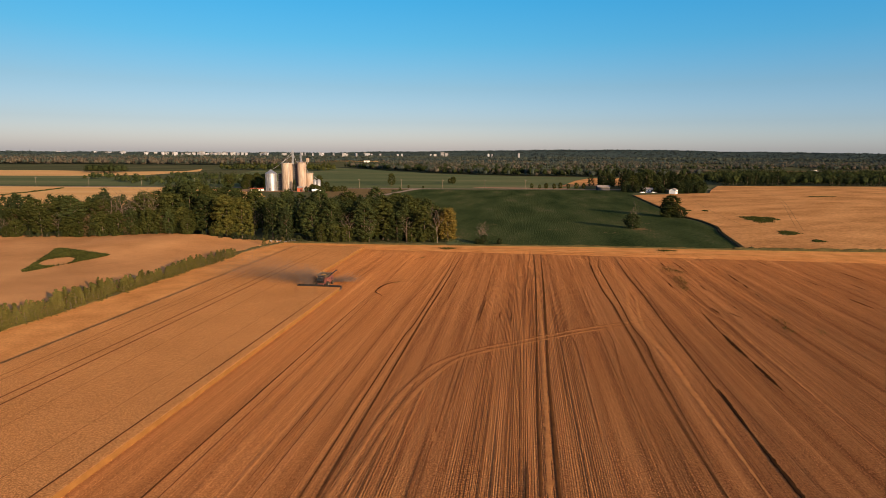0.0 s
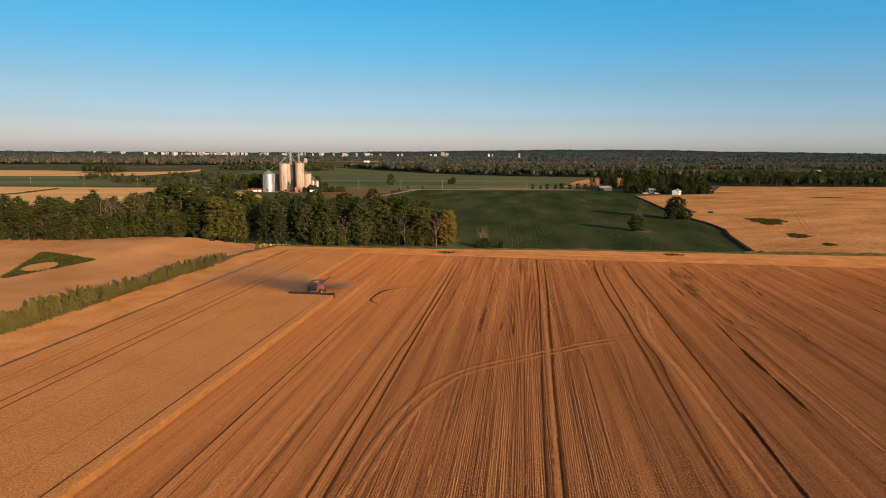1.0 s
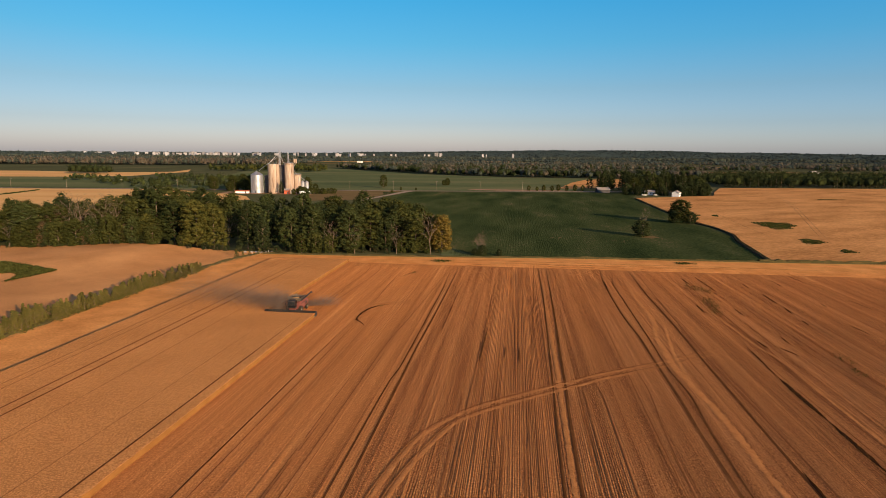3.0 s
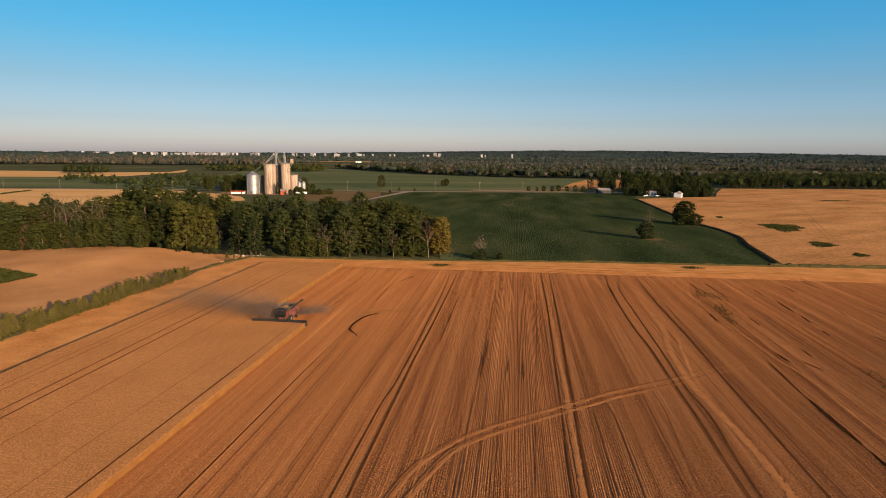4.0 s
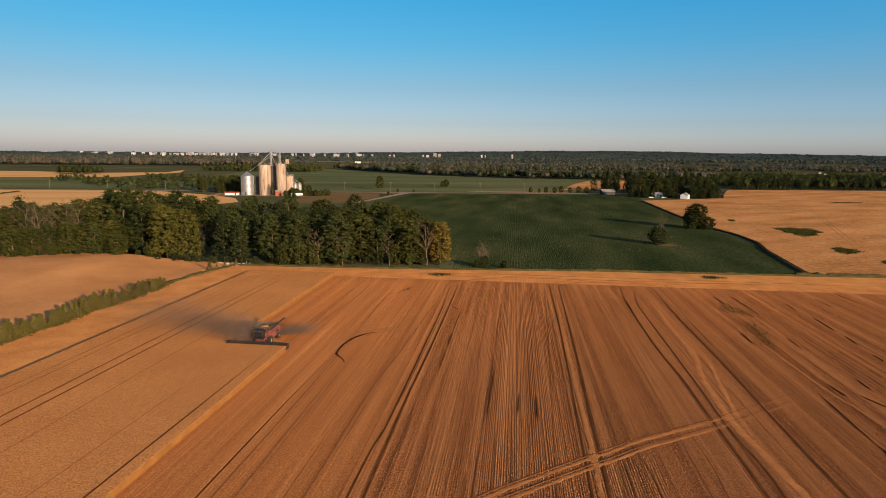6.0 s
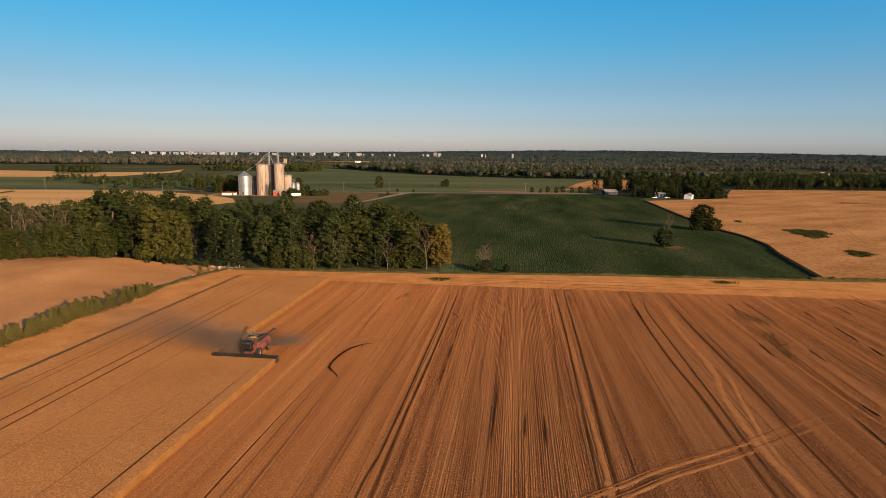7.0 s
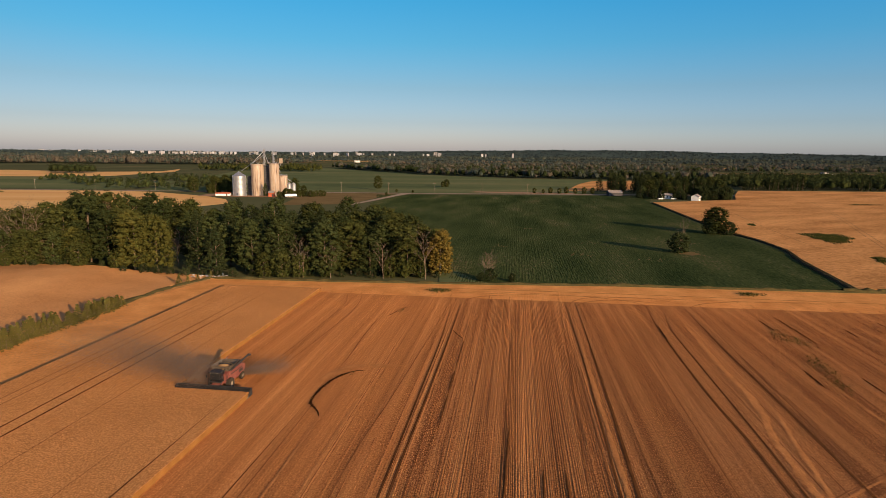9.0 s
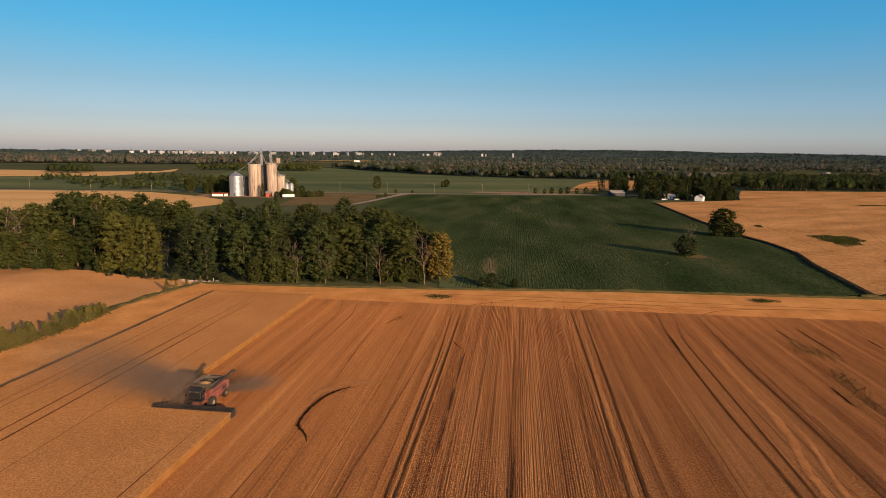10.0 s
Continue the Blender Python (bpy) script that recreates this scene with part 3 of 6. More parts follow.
def stubble_rows():
    """Drilled rows of cut straw, each a low uneven ridge along the field, pressed flat under the wheel tracks."""
    rng = np.random.default_rng(5)
    verts, faces, bright = [], [], []
    base = 0
    for v in ROWS:
        u0 = CUT_U + 3 if v < -45 else max(-25 + rng.normal(0, 3), abs(v) * 1.12 - 70)
        u1 = 201 + rng.normal(0, 3.0)
        if u0 > u1 - 10:
            continue
        n = int((u1 - u0) / 3.6)
        us = np.linspace(u0, u1, n)
        hgt = np.clip(rng.normal(0.024, 0.006, n), 0.008, 0.05) * np.clip((205 - us) / 14, 0.25, 1) * np.interp(us, [40, 110, 190], [1.1, 1.0, 0.8]) * rng.uniform(0.45, 1.5)
        wid = np.clip(rng.normal(0.085, 0.007, n), 0.05, 0.11)
        for w, line in TRACKS:
            pu, pv = [p[0] for p in line], [p[1] for p in line]
            near = (np.abs(np.interp(us, pu, pv) - v) < w * 0.6 + 0.08) & (us >= pu[0]) & (us <= pu[-1])
            hgt = np.where(near, 0.012, hgt)
        us = us + np.concatenate([[0], rng.uniform(-0.7, 0.7, n - 2), [0]])
        off = rng.normal(0, 0.006, n)
        for a in range(n):
            for dv, z in ((-wid[a], 0.0), (-wid[a] * 0.4, hgt[a]), (wid[a] * 0.4, hgt[a]), (wid[a], 0.0)):
                x, y = xy(us[a], v + off[a] + dv)
                verts.append((x, y, 0.03 + z))
        for a in range(n - 1):
            i = base + a * 4
            faces += [(i, i + 1, i + 5, i + 4), (i + 1, i + 2, i + 6, i + 5), (i + 2, i + 3, i + 7, i + 6)]
        # the painted-in sun brightness gets likelier towards the west
        bright += [1 if rng.random() < (-14 - v) / 14 else 0] * (3 * (n - 1))
        base += 4 * n
    ob = new("stubble_rows", mesh_from("stubble_rows", verts, faces, ["stubble", "stubble_bright"], index=bright))
    tagged(ob, "drilled rows of short orange wheat stubble", "stubble", kind="stuff")


def stubble_tufts():
    """Cut straw standing in the rows: short upright tufts, thinned where wheels have pressed them down."""
    rng = np.random.default_rng(6)
    out, kind = [], []
    for v in ROWS:
        u0 = CUT_U + 2 if v < CUT_V0 else max(-4.0, abs(v) * 1.12 - 62)
        u1 = 211 + rng.normal(0, 2.5)
        n = int((u1 - u0) / 0.43)
        if n < 12:
            continue
        u = u0 + (u1 - u0) * (np.arange(n) + rng.uniform(0, 1, n)) / n
        keep = rng.uniform(0, 1, n) < 0.95
        for w, line in TRACKS:
            pu, pv = [p[0] for p in line], [p[1] for p in line]
            keep &= ~((np.abs(np.interp(u, pu, pv) - v) < w * 0.55) & (u >= pu[0]) & (u <= pu[-1]))
        u = u[keep]
        n = len(u)
        c = np.stack([u, v + rng.normal(0, 0.02, n)], 1)
        a = rng.normal(0, 0.55, n)
        half = rng.uniform(0.022, 0.05, n)[:, None]
        d = np.stack([np.sin(a), np.cos(a)], 1) * half
        h = rng.uniform(0.08, 0.16, n) * np.clip((209 - u) / 12, 0.55, 1) * np.interp(u, [120, 190], [1, 1.35])
        lean = rng.normal(0, 0.03, (n, 2))
        p, q = c - d, c + d
        out.append(np.stack([np.c_[p, np.full(n, 0.02)], np.c_[q, np.full(n, 0.02)], np.c_[q * 1.0 + lean, h + 0.02], np.c_[p + lean, h * rng.uniform(0.7, 1.1, n) + 0.02]], 1))
        # west rows and the headland end take the second straw colour
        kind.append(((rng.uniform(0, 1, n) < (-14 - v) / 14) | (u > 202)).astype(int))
    q = np.concatenate(out)
    q[..., :2] = np.stack([q[..., 0] * RS + q[..., 1] * RC, q[..., 0] * RC - q[..., 1] * RS], -1)
    ob = new("stubble_tufts", quads("stubble_tufts", q, ["tuft", "tuft_gold"], np.concatenate(kind)))
    tagged(ob, "short upright orange straw stubble standing in rows", "stubble", kind="stuff")


def wheat_ears():
    """Ears and stalk tops standing a little out of the canopy of the uncut crop."""
    rng = np.random.default_rng(9)
    out = []
    for u0, u1, v0, v1 in ((20, CUT_U, LEFT_V, CUT_V0), (CUT_U, 205, LEFT_V, CUT_V1)):
        n = int((u1 - u0) * (v1 - v0) * 19)
        u, v = rng.uniform(u0, u1, n), rng.uniform(v0, v1, n)
        keep = v > LEFT_V + 1.0
        for tv in TRAMLINES:
            keep &= np.abs(v - tv) > 0.16
        u, v = u[keep], v[keep]
        n = len(u)
        a = rng.uniform(0, math.pi, n)
        d = np.stack([np.sin(a), np.cos(a)], 1) * rng.uniform(0.035, 0.08, n)[:, None]
        c, h = np.stack([u, v], 1), rng.uniform(0.01, 0.05, n)
        low = np.full(n, WHEAT_H - 0.03)
        out.append(np.stack([np.c_[c - d, low], np.c_[c + d, low], np.c_[c + d * 0.6, low + h + 0.03], np.c_[c - d * 0.7, low + h + 0.02]], 1))
    q = np.concatenate(out)
    q[..., :2] = np.stack([q[..., 0] * RS + q[..., 1] * RC, q[..., 0] * RC - q[..., 1] * RS], -1)
    ob = new("wheat_ears", quads("wheat_ears", q, ["ears"]))
    tagged(ob, "ripe wheat ears standing above the crop's canopy", "wheat", kind="stuff")


def drill_gaps():
    """Thin dark seams where a drill coulter missed or straw was pressed down, broken along their length."""
    rng = np.random.default_rng(77)
    verts, faces = [], []
    for k in range(190):
        v = rng.uniform(-30, 70)
        u0 = max(rng.uniform(20, 190), abs(v) * 1.1 - 14)
        u1 = min(u0 + rng.uniform(8, 70), 203)
        w = rng.uniform(0.035, 0.075) * rng.choice([1, 1, 1.5]) * (0.6 if u0 > 140 else 1)
        n = max(4, int((u1 - u0) / 1.2))
        drift = np.cumsum(rng.normal(0, 0.012, n))
        last = None
        for a in range(n):
            if rng.random() < 0.025:
                last = None
                continue
            u = u0 + (u1 - u0) * a / (n - 1)
            h = w * rng.uniform(0.6, 1.2) * min(1, 0.2 + 4 * min(a, n - 1 - a) / n)
            i = len(verts)
            for dv, z in ((-h, 0.075), (0, 0.088), (h, 0.075)):
                x, y = xy(u, v + drift[a] + dv)
                verts.append((x, y, z + 0.02 * max(0, (120 - u) / 80)))
            if last is not None:
                faces += [(last + j, last + j + 1, i + j + 1, i + j) for j in range(2)]
            last = i
    ob = new("drill_gaps", mesh_from("drill_gaps", verts, faces, ["track_faint"]))
    tagged(ob, "thin dark seams between stubble rows", "stubble", kind="stuff")


CUT_U = 139.6   # where the machine stands along the rows
CUT_V0, CUT_V1, LEFT_V = -45.6, -57.2, -83.9
WHEAT_H = 0.85  # height of the standing crop


TRAMLINES = (-47.8, -53.6, -63.5, -69.2, -71.2, -76.8, -78.6)
stubble_rows()
stubble_tufts()
drill_gaps()


def standing_wheat():
    """The uncut crop: a canopy with the sprayer's tramlines pressed into it and sides down to the soil."""
    rng = np.random.default_rng(8)
    for name, u0, u1, v1 in (("field_wheat_near", 15.0, CUT_U, CUT_V0), ("field_wheat_behind", CUT_U, 206.0, CUT_V1)):
        us = np.arange(u0, u1 + 0.01, (u1 - u0) / round((u1 - u0) / 0.8))
        vs = list(np.arange(LEFT_V, v1 - 0.2, 0.55)) + [v1]
        vs = np.array(sorted(vs))
        Z = WHEAT_H + rng.normal(0, 0.004, (len(us), len(vs)))
        Z[:, -1] = WHEAT_H - 0.04
        Z[:, 0], Z[:, 1] = WHEAT_H * 0.4, WHEAT_H * 0.75
        nu, nv = len(us), len(vs)
        verts, faces = [], []
        for i, u in enumerate(us):
            for j, v in enumerate(vs):
                jig = rng.normal(0, 0.06) if 0 < i < nu - 1 else 0
                x, y = xy(u, v + (rng.normal(0, 0.03) if j in (0, nv - 1) else 0))
                verts.append((x, y + jig, rise(x, y) + Z[i, j]))
        for i in range(nu - 1):
            for j in range(nv - 1):
                a = i * nv + j
                faces.append((a, a + nv, a + nv + 1, a + 1))
        rim = [i * nv for i in range(nu)], [i * nv + nv - 1 for i in range(nu)], list(range(nv)), list(range((nu - 1) * nv, nu * nv))
        for line in rim:
            low = len(verts)
            for a in line:
                verts.append((verts[a][0], verts[a][1], -0.05))
            for k in range(len(line) - 1):
                faces.append((line[k], line[k + 1], low + k + 1, low + k))
        # side faces get the stalk colour with its painted shade, the top stays wheat
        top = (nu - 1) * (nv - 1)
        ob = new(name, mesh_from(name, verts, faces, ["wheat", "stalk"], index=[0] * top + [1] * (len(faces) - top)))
        tagged(ob, "standing ripe golden wheat waiting to be cut", "field", kind="structure")


standing_wheat()
wheat_ears()
for k, (w, v, u1) in enumerate(((0.26, -47.8, CUT_U - 3), (0.12, -78.6, 205), (0.12, -76.8, 205), (0.26, -71.2, 205), (0.28, -69.2, 205), (0.08, -63.5, 190), (0.07, -53.6, CUT_U - 3))):
    rut("tramline", [(*xy(u, v + 0.25 * math.sin(u * 0.02 + k)), 0) for u in np.linspace(16, u1, 8)], w, "track", WHEAT_H + 0.02, "dark sprayer tramline pressed through the wheat", seed=60 + k, crest=0.01)

# wheel tracks through the stubble, dark streaks and one wide turning curve
for k, (w, line) in enumerate(TRACKS):
    rut("wheel_track", [(*xy(u, v), 0) for u, v in line], w * (0.72 if w > 0.33 else 0.65), "track" if w > 0.33 else "track_faint", 0.078, "dark wheel track pressed along the stubble rows", 1.2, 0.10, seed=k, crest=0.012)
for k, (w, p, q) in enumerate(STREAKS):
    mid = [((p[0] * (3 - j) + q[0] * j) / 3, (p[1] * (3 - j) + q[1] * j) / 3) for j in range(4)]
    rut("straw_streak", [(*xy(u, v), 0) for u, v in mid], w * (0.5 if mid[0][1] > 20 else 0.26), "dark_brown" if mid[0][1] > 20 else "track", 0.11, "dark brown strip along the stubble rows", 0.5, 0.4, seed=40 + k, crest=0.04)
rut("washed_rill", [(*xy(u, v), 0) for u, v in ((178, -20.2), (174.5, -18.8), (171.6, -17.2))], 0.25, "dark_brown", 0.10, "dark washed rill bending through the stubble", 0.4, 0.5, seed=44, crest=0.02)
STRAW = [(1.1, [(10, 3.2), (63, 4.0), (107, 4.6), (157, 4.9), (200, 5.7)]),
         (1.7, [(50, 26.4), (92, 26.0), (100, 25.9), (107, 25.3), (114, 24.7), (122, 24.4), (136, 25.2), (142, 26.4), (150, 27.4), (167, 27.5), (206, 29.2)]),
         (1.1, [(112, 25.6), (120, 25.6), (133, 27.0), (144, 28.7), (152, 28.8)]),
         (0.5, [(20, -32.2), (89, -33.0), (148, -33.4)]), (0.5, [(20, -29.0), (87, -29.5), (190, -30.0)]), (0.4, [(20, -14.0), (100, -13.6), (190, -12.6)]),
         (0.5, [(60, 46.0), (100, 46.0), (160, 47.0)]), (0.8, [(60, 43.2), (107, 43.6), (123, 43.9), (135, 42.7), (156, 42.2), (172, 43.0)])]
for k, (w, line) in enumerate(STRAW):
    rut("straw_windrow", [(*xy(u, v), 0) for u, v in line], w * 0.6, "straw", 0.085, "pale loose straw left along the rows", 0.5, 0.55, seed=70 + k, crest=0.015)
for k, line in enumerate(([(196, 6.4), (203, 8.0), (207.5, 14), (208, 22), (205, 30)], [(196, 4.4), (206, 7.0), (211, 14), (211, 26), (206, 33.5)], [(198, 25), (206, 22), (210, 14), (212, 0), (212, -20)],
                          [(214, -44), (215, 0), (215, 60), (214, 110)], [(210, -30), (211, 10), (212, 70)], [(200, -20), (206, -17), (210, -8)], [(200, 31), (208, 38), (212, 52), (213, 70)])):
    rut("turning_track", [(*xy(u, v), 0) for u, v in line], 0.28, "track_faint", 0.035, "dark wheel track turning on the headland", 1.5, 0.3, seed=140 + k, crest=0.02)
CURVE = [(-14, 40), (-11, 56), (-8.5, 70), (-6.2, 79), (-3, 87.5), (0.5, 93.4), (4.2, 97), (7.9, 99.6), (15.9, 104.6), (20.4, 107.3), (25.1, 110.2), (34.9, 115), (40.5, 118), (46.6, 121.5), (53, 124.8), (58, 126.2)]
for off in (-1.0, 1.0):
    side = [(x + off * 0.8 * (1 if y < 90 else 0.35), y - off * (0.3 if y < 80 else 0.8), 0) for x, y in CURVE]
    rut("turning_track", side, 0.6, "straw", 0.075, "pale curved wheel track crossing the stubble", 0.9, 0.3, seed=21, crest=0.02)
    rut("turning_track", [(x - 0.45, y + 0.45, z) for x, y, z in side], 0.22, "track_faint", 0.085, "dark rut beside the curved wheel track", 1.5, 0.25, seed=22, crest=0.03)
rut("washed_rill", [(*xy(u, v), 0) for u, v in ((134.5, -33.4), (136.5, -34.4), (139, -36.2), (143, -36.4), (148, -35.6), (151.5, -33.6), (152.5, -31.2))], 0.5, "dark_brown", 0.13, "dark washed rill bending through the stubble", 0.3, 0.7, seed=33, crest=0.02)
rut("pale_soil", [(*xy(u, v), 0) for u, v in ((146, -37.4), (150, -36.6), (153.4, -34.4), (154.4, -31), (155.2, -27.2), (155.5, -24.8))], 1.6, "straw", 0.12, "pale washed soil beside the rill", 0.8, 0.4, seed=34, crest=0.02)
rut("washed_rill", [(*xy(u, v), 0) for u, v in ((184, -35.5), (188, -34.2), (192, -33.0), (194.5, -31.0))], 0.22, "track", 0.10, "dark washed rill bending through the stubble", 0.8, 0.5, seed=35, crest=0.05)
WEEDS = [(-15.5, 153.5, 1.2, 0.35), (-10, 193, 1.6, 0.3), (66.5, 176, 4.2, 0.4), (68.5, 172, 3.0, 0.4), (64.5, 162, 3.0, 0.45), (63.3, 157, 3.4, 0.45), (61.5, 151, 3.0, 0.4),
         (70, 119, 2.5, 0.3), (68, 113, 2.2, 0.3), (74, 111, 1.8, 0.3)]


def weed_patch(x, y, r, h, seed, name="weed_patch", label="small patch of green weeds in the stubble", long=1.6, size=0.16, turn=0.0, dense=60):
    """Low weeds in a ragged ellipse, thin towards its rim."""
    rng = np.random.default_rng(seed)
    n = int(dense * r * r * long)
    t, q = rng.uniform(0, 2 * math.pi, n), np.sqrt(rng.uniform(0, 1, n)) * rng.uniform(0.75, 1.1, n)
    q *= 1 + 0.2 * np.sin(3 * t + seed) + 0.12 * np.sin(7 * t)
    p = np.stack([r * long * q * np.cos(t), r * q * np.sin(t), rng.uniform(0.06, h, n)], 1)
    nrm = rng.normal(size=(n, 3)) + np.array([0, 0, 0.8])
    nrm /= np.linalg.norm(nrm, axis=1, keepdims=True)
    v, f = cards(p, nrm, size, rng)
    ob = new(name, mesh_from(name, v, f, ["weeds"]))
    ob.matrix_basis = pose(x, y, rise(x, y) + 0.02, 0, 0, turn)
    return tagged(ob, label, "weeds", kind="stuff")


for k, (x, y, r, h) in enumerate(WEEDS):
    weed_patch(x, y, r * 0.5, h * 0.7, 100 + k, turn=83, long=2.4, size=0.12, dense=26)
for k, (x, y) in enumerate(((-1.5, 212.8), (78.5, 211.8))):
    weed_patch(x, y, 2.2, 0.4, 120 + k, label="dark green patch of weeds on the headland", long=1.7, size=0.16, turn=-2, dense=45)

FENCE = [(108.5, 218), (120, 262), (128, 285), (131.5, 312), (131, 333), (137, 388), (146, 450), (155, 511)]
sheet("field_soy", [(3, 223.0), (46, 222.4), (75, 220.0), *FENCE, (172, 560), (180, 586), (-62, 578), (-34, 310)], "soy", "dark green bean field with faint rows", 0.02, 0.0, 40)
SOY = [(3, 223.0), (46, 222.4), (75, 220.0), *FENCE, (172, 560), (178, 584), (-60, 577), (-34, 312)]


def soy_rows():
    """Rows of low bean plants, uneven and thin in places, clipped to the field."""
    rng = np.random.default_rng(15)
    verts, faces = [], []
    v = -140
    for k in range(330):
        v += max(0.5, rng.normal(0.76, 0.16))
        last = None
        for u in np.arange(215, 600, 4.0):
            x, y = xy(u, v)
            if not inside(x, y, SOY):
                last = None
                continue
            h, w = max(0.02, rng.normal(0.024, 0.014)) * (1 - 0.5 * max(0, noise.noise((x * 0.03, y * 0.02, 5)))), rng.uniform(0.26, 0.36)
            o = rng.normal(0, 0.10)
            i = len(verts)
            for dv, z in ((-w, 0.0), (-w * 0.5, h), (w * 0.5, h * rng.uniform(0.85, 1.1)), (w, 0.0)):
                a, b = xy(u, v + o + dv)
                verts.append((a, b, 0.03 + z))
            if last is not None:
                faces += [(last + j, last + j + 1, i + j + 1, i + j) for j in range(3)]
            last = i
    ob = new("soy_rows", mesh_from("soy_rows", verts, faces, ["soy"]))
    tagged(ob, "rows of low dark green bean plants", "crop rows", kind="stuff")


soy_rows()
sheet("field_wheat_east", [(110, 218), (150, 215.5), (420, 198), (900, 188), (900, 690), (302, 676), (262, 600), (237, 546), (186, 522), *[(x + 2, y) for x, y in FENCE[::-1]]], "wheat_far", "golden ripe wheat field rolling eastward", 0.6, 0.6, 40)
sheet("field_wheat_west", [(-96, 80), (-84, 135), (-77, 195), (-72, 217), (-84, 230), (-140, 236), (-330, 240), (-330, 60), (-140, 60)], "wheat_west", "pale ripe wheat field beside the hedge", 0.3, 0.3, 8)
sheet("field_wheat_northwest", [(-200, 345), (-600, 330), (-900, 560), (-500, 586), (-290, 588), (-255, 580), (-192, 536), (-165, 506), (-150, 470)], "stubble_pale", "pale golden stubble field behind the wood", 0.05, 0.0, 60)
sheet("field_meadow_north", [(-280, 598), (120, 602), (262, 920), (90, 955), (-262, 1440), (-420, 1300), (-300, 740)], "meadow", "green meadow beyond the road", 0.02, 0.0, 80)
sheet("field_green_west", [(-300, 610), (-900, 600), (-1100, 900), (-520, 840), (-310, 760)], "meadow", "green field beyond the road", 0.02, 0.0, 80)
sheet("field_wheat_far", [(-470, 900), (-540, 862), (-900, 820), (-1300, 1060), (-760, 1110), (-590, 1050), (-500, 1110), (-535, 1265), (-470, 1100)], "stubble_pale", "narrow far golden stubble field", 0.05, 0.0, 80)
sheet("road", [(-900, 590), (-250, 590), (0, 590), (300, 606), (900, 640), (900, 647), (300, 613), (0, 597), (-250, 597), (-900, 597)], "gravel", "pale gravel country road", 0.06, 0.0, 80)
tagged(bpy.data.objects["road"], category="road")

sheet("grass_corner", [(-2, 222.5), (12, 222.6), (9, 226), (6.5, 231), (1, 247), (-3, 252), (-4, 240), (-2, 230)], "meadow", "pale mown grass corner between wood and bean field", 0.05, 0.0, 40)
ridge("weed_strip", [(-364, 467, 0), (-366, 500, 0), (-372, 540, 0), (-377, 565, 0)], 5.0, 0.7, "weeds", "weedy fence row across the pale stubble", seed=14, rough=0.5)
# grass verges
ridge("verge_north", [(x, y + 1.2, 0) for x, y in EDGE], 1.5, 0.45, "verge", "rough grass verge along the field edge", seed=4, rough=0.25)
ridge("verge_east", [(x + 0.8, y, 0) for x, y in FENCE], 1.0, 0.55, "leaf_brown", "dark weedy fence row between bean and wheat fields", seed=5, rough=0.18)
ridge("verge_wheat", [(x, y + 2.2, 0) for x, y in EDGE[5:]], 2.2, 0.8, "verge", "rough dark grass verge in front of the eastern wheat", seed=15, rough=0.25)
ridge("verge_hedge", [(-95, 82, 0), (-84.5, 134, 0), (-76, 195, 0), (-72, 214, 0), (-67, 225, 0)], 2.2, 0.45, "verge", "rough brown grass strip under the hedge", seed=6)

# ---- trees ----
BROAD = "green broadleaf tree with a full rounded crown at the wood's edge"
T_A = tree("broadleaf_tree", 11, 18, 4.8, 2.0, "leaf_green", 145, 17, 0.25, "round", BROAD)
T_B = tree("spreading_tree", 12, 17, 5.2, 1.8, "leaf_olive", 145, 17, 0.25, "round", "olive green broadleaf tree with a broad crown in the wood")
T_C = tree("tall_tree", 13, 19, 4.3, 1.8, "leaf_dark", 140, 17, 0.25, "tall", "dark green tall broadleaf tree in the wood")
T_D = tree("conical_tree", 14, 20, 4.0, 1.5, "leaf_dark", 145, 15, 0.25, "cone", "dark green conical tree rising in the wood")
T_E = tree("autumn_tree", 15, 14, 4.4, 1.0, "leaf_yellow", 190, 10, 0.27, "round", "yellowing autumn tree at the wood's end")
T_F = tree("low_tree", 16, 10, 4.0, 0.4, "leaf_olive", 170, 9, 0.24, "round", "low bushy olive green tree at the wood's edge")
T_G = bare_tree("bare_tree", 17, 15, "bare pale grey dead tree among green ones")
T_H = bare_tree("bare_tree", 18, 12, "bare brown branched tree at the wood's edge")
T_K = tree("tree", 23, 9, 4.2, 0.3, "leaf_dark", 170, 9, 0.24, "round", "dark green rounded tree beside the farmhouse")
T_Y = tree("autumn_tree", 24, 17, 5.4, 1.2, "leaf_gold", 210, 18, 0.23, "round", "broad yellow-green tree standing out of the wood's edge")
T_R = tree("autumn_tree", 27, 14, 4.4, 0.8, "leaf_rust", 150, 10, 0.27, "round", "russet brown autumn tree in the wood")
T_N = tree("farm_tree", 25, 13, 4.0, 0.6, "leaf_dark", 52, 10, 0.42, "tall", "dark green tree about the farm beyond the fields")
SCRUB = tree("bush", 26, 4.0, 2.3, 0.0, "leaf_dark", 44, 10, 0.22, "round", "low dark green scrub bush under the wood's edge", "bush", 0.08)
BUSH = tree("bush", 19, 3.9, 1.15, 0.0, "leaf_hedge", 60, 20, 0.105, "cone", "leafy olive green bush in the hedge row", "bush", 0.08)
rnd = random.Random(7)


def put(ob, x, y, s=1.0, sz=None, used=set()):
    """Stands the first of a kind at its place, and copies of it after that."""
    m = pose(x, y, rise(x, y), 0, 0, rnd.uniform(0, 360))
    sz = s if sz is None else sz
    if ob.name not in used:
        used.add(ob.name)
        ob.matrix_basis = m
        ob.scale = (s, s, sz)
        return ob
    c = copy_thing(ob, m)
    c.scale = (s, s, sz)
    return c


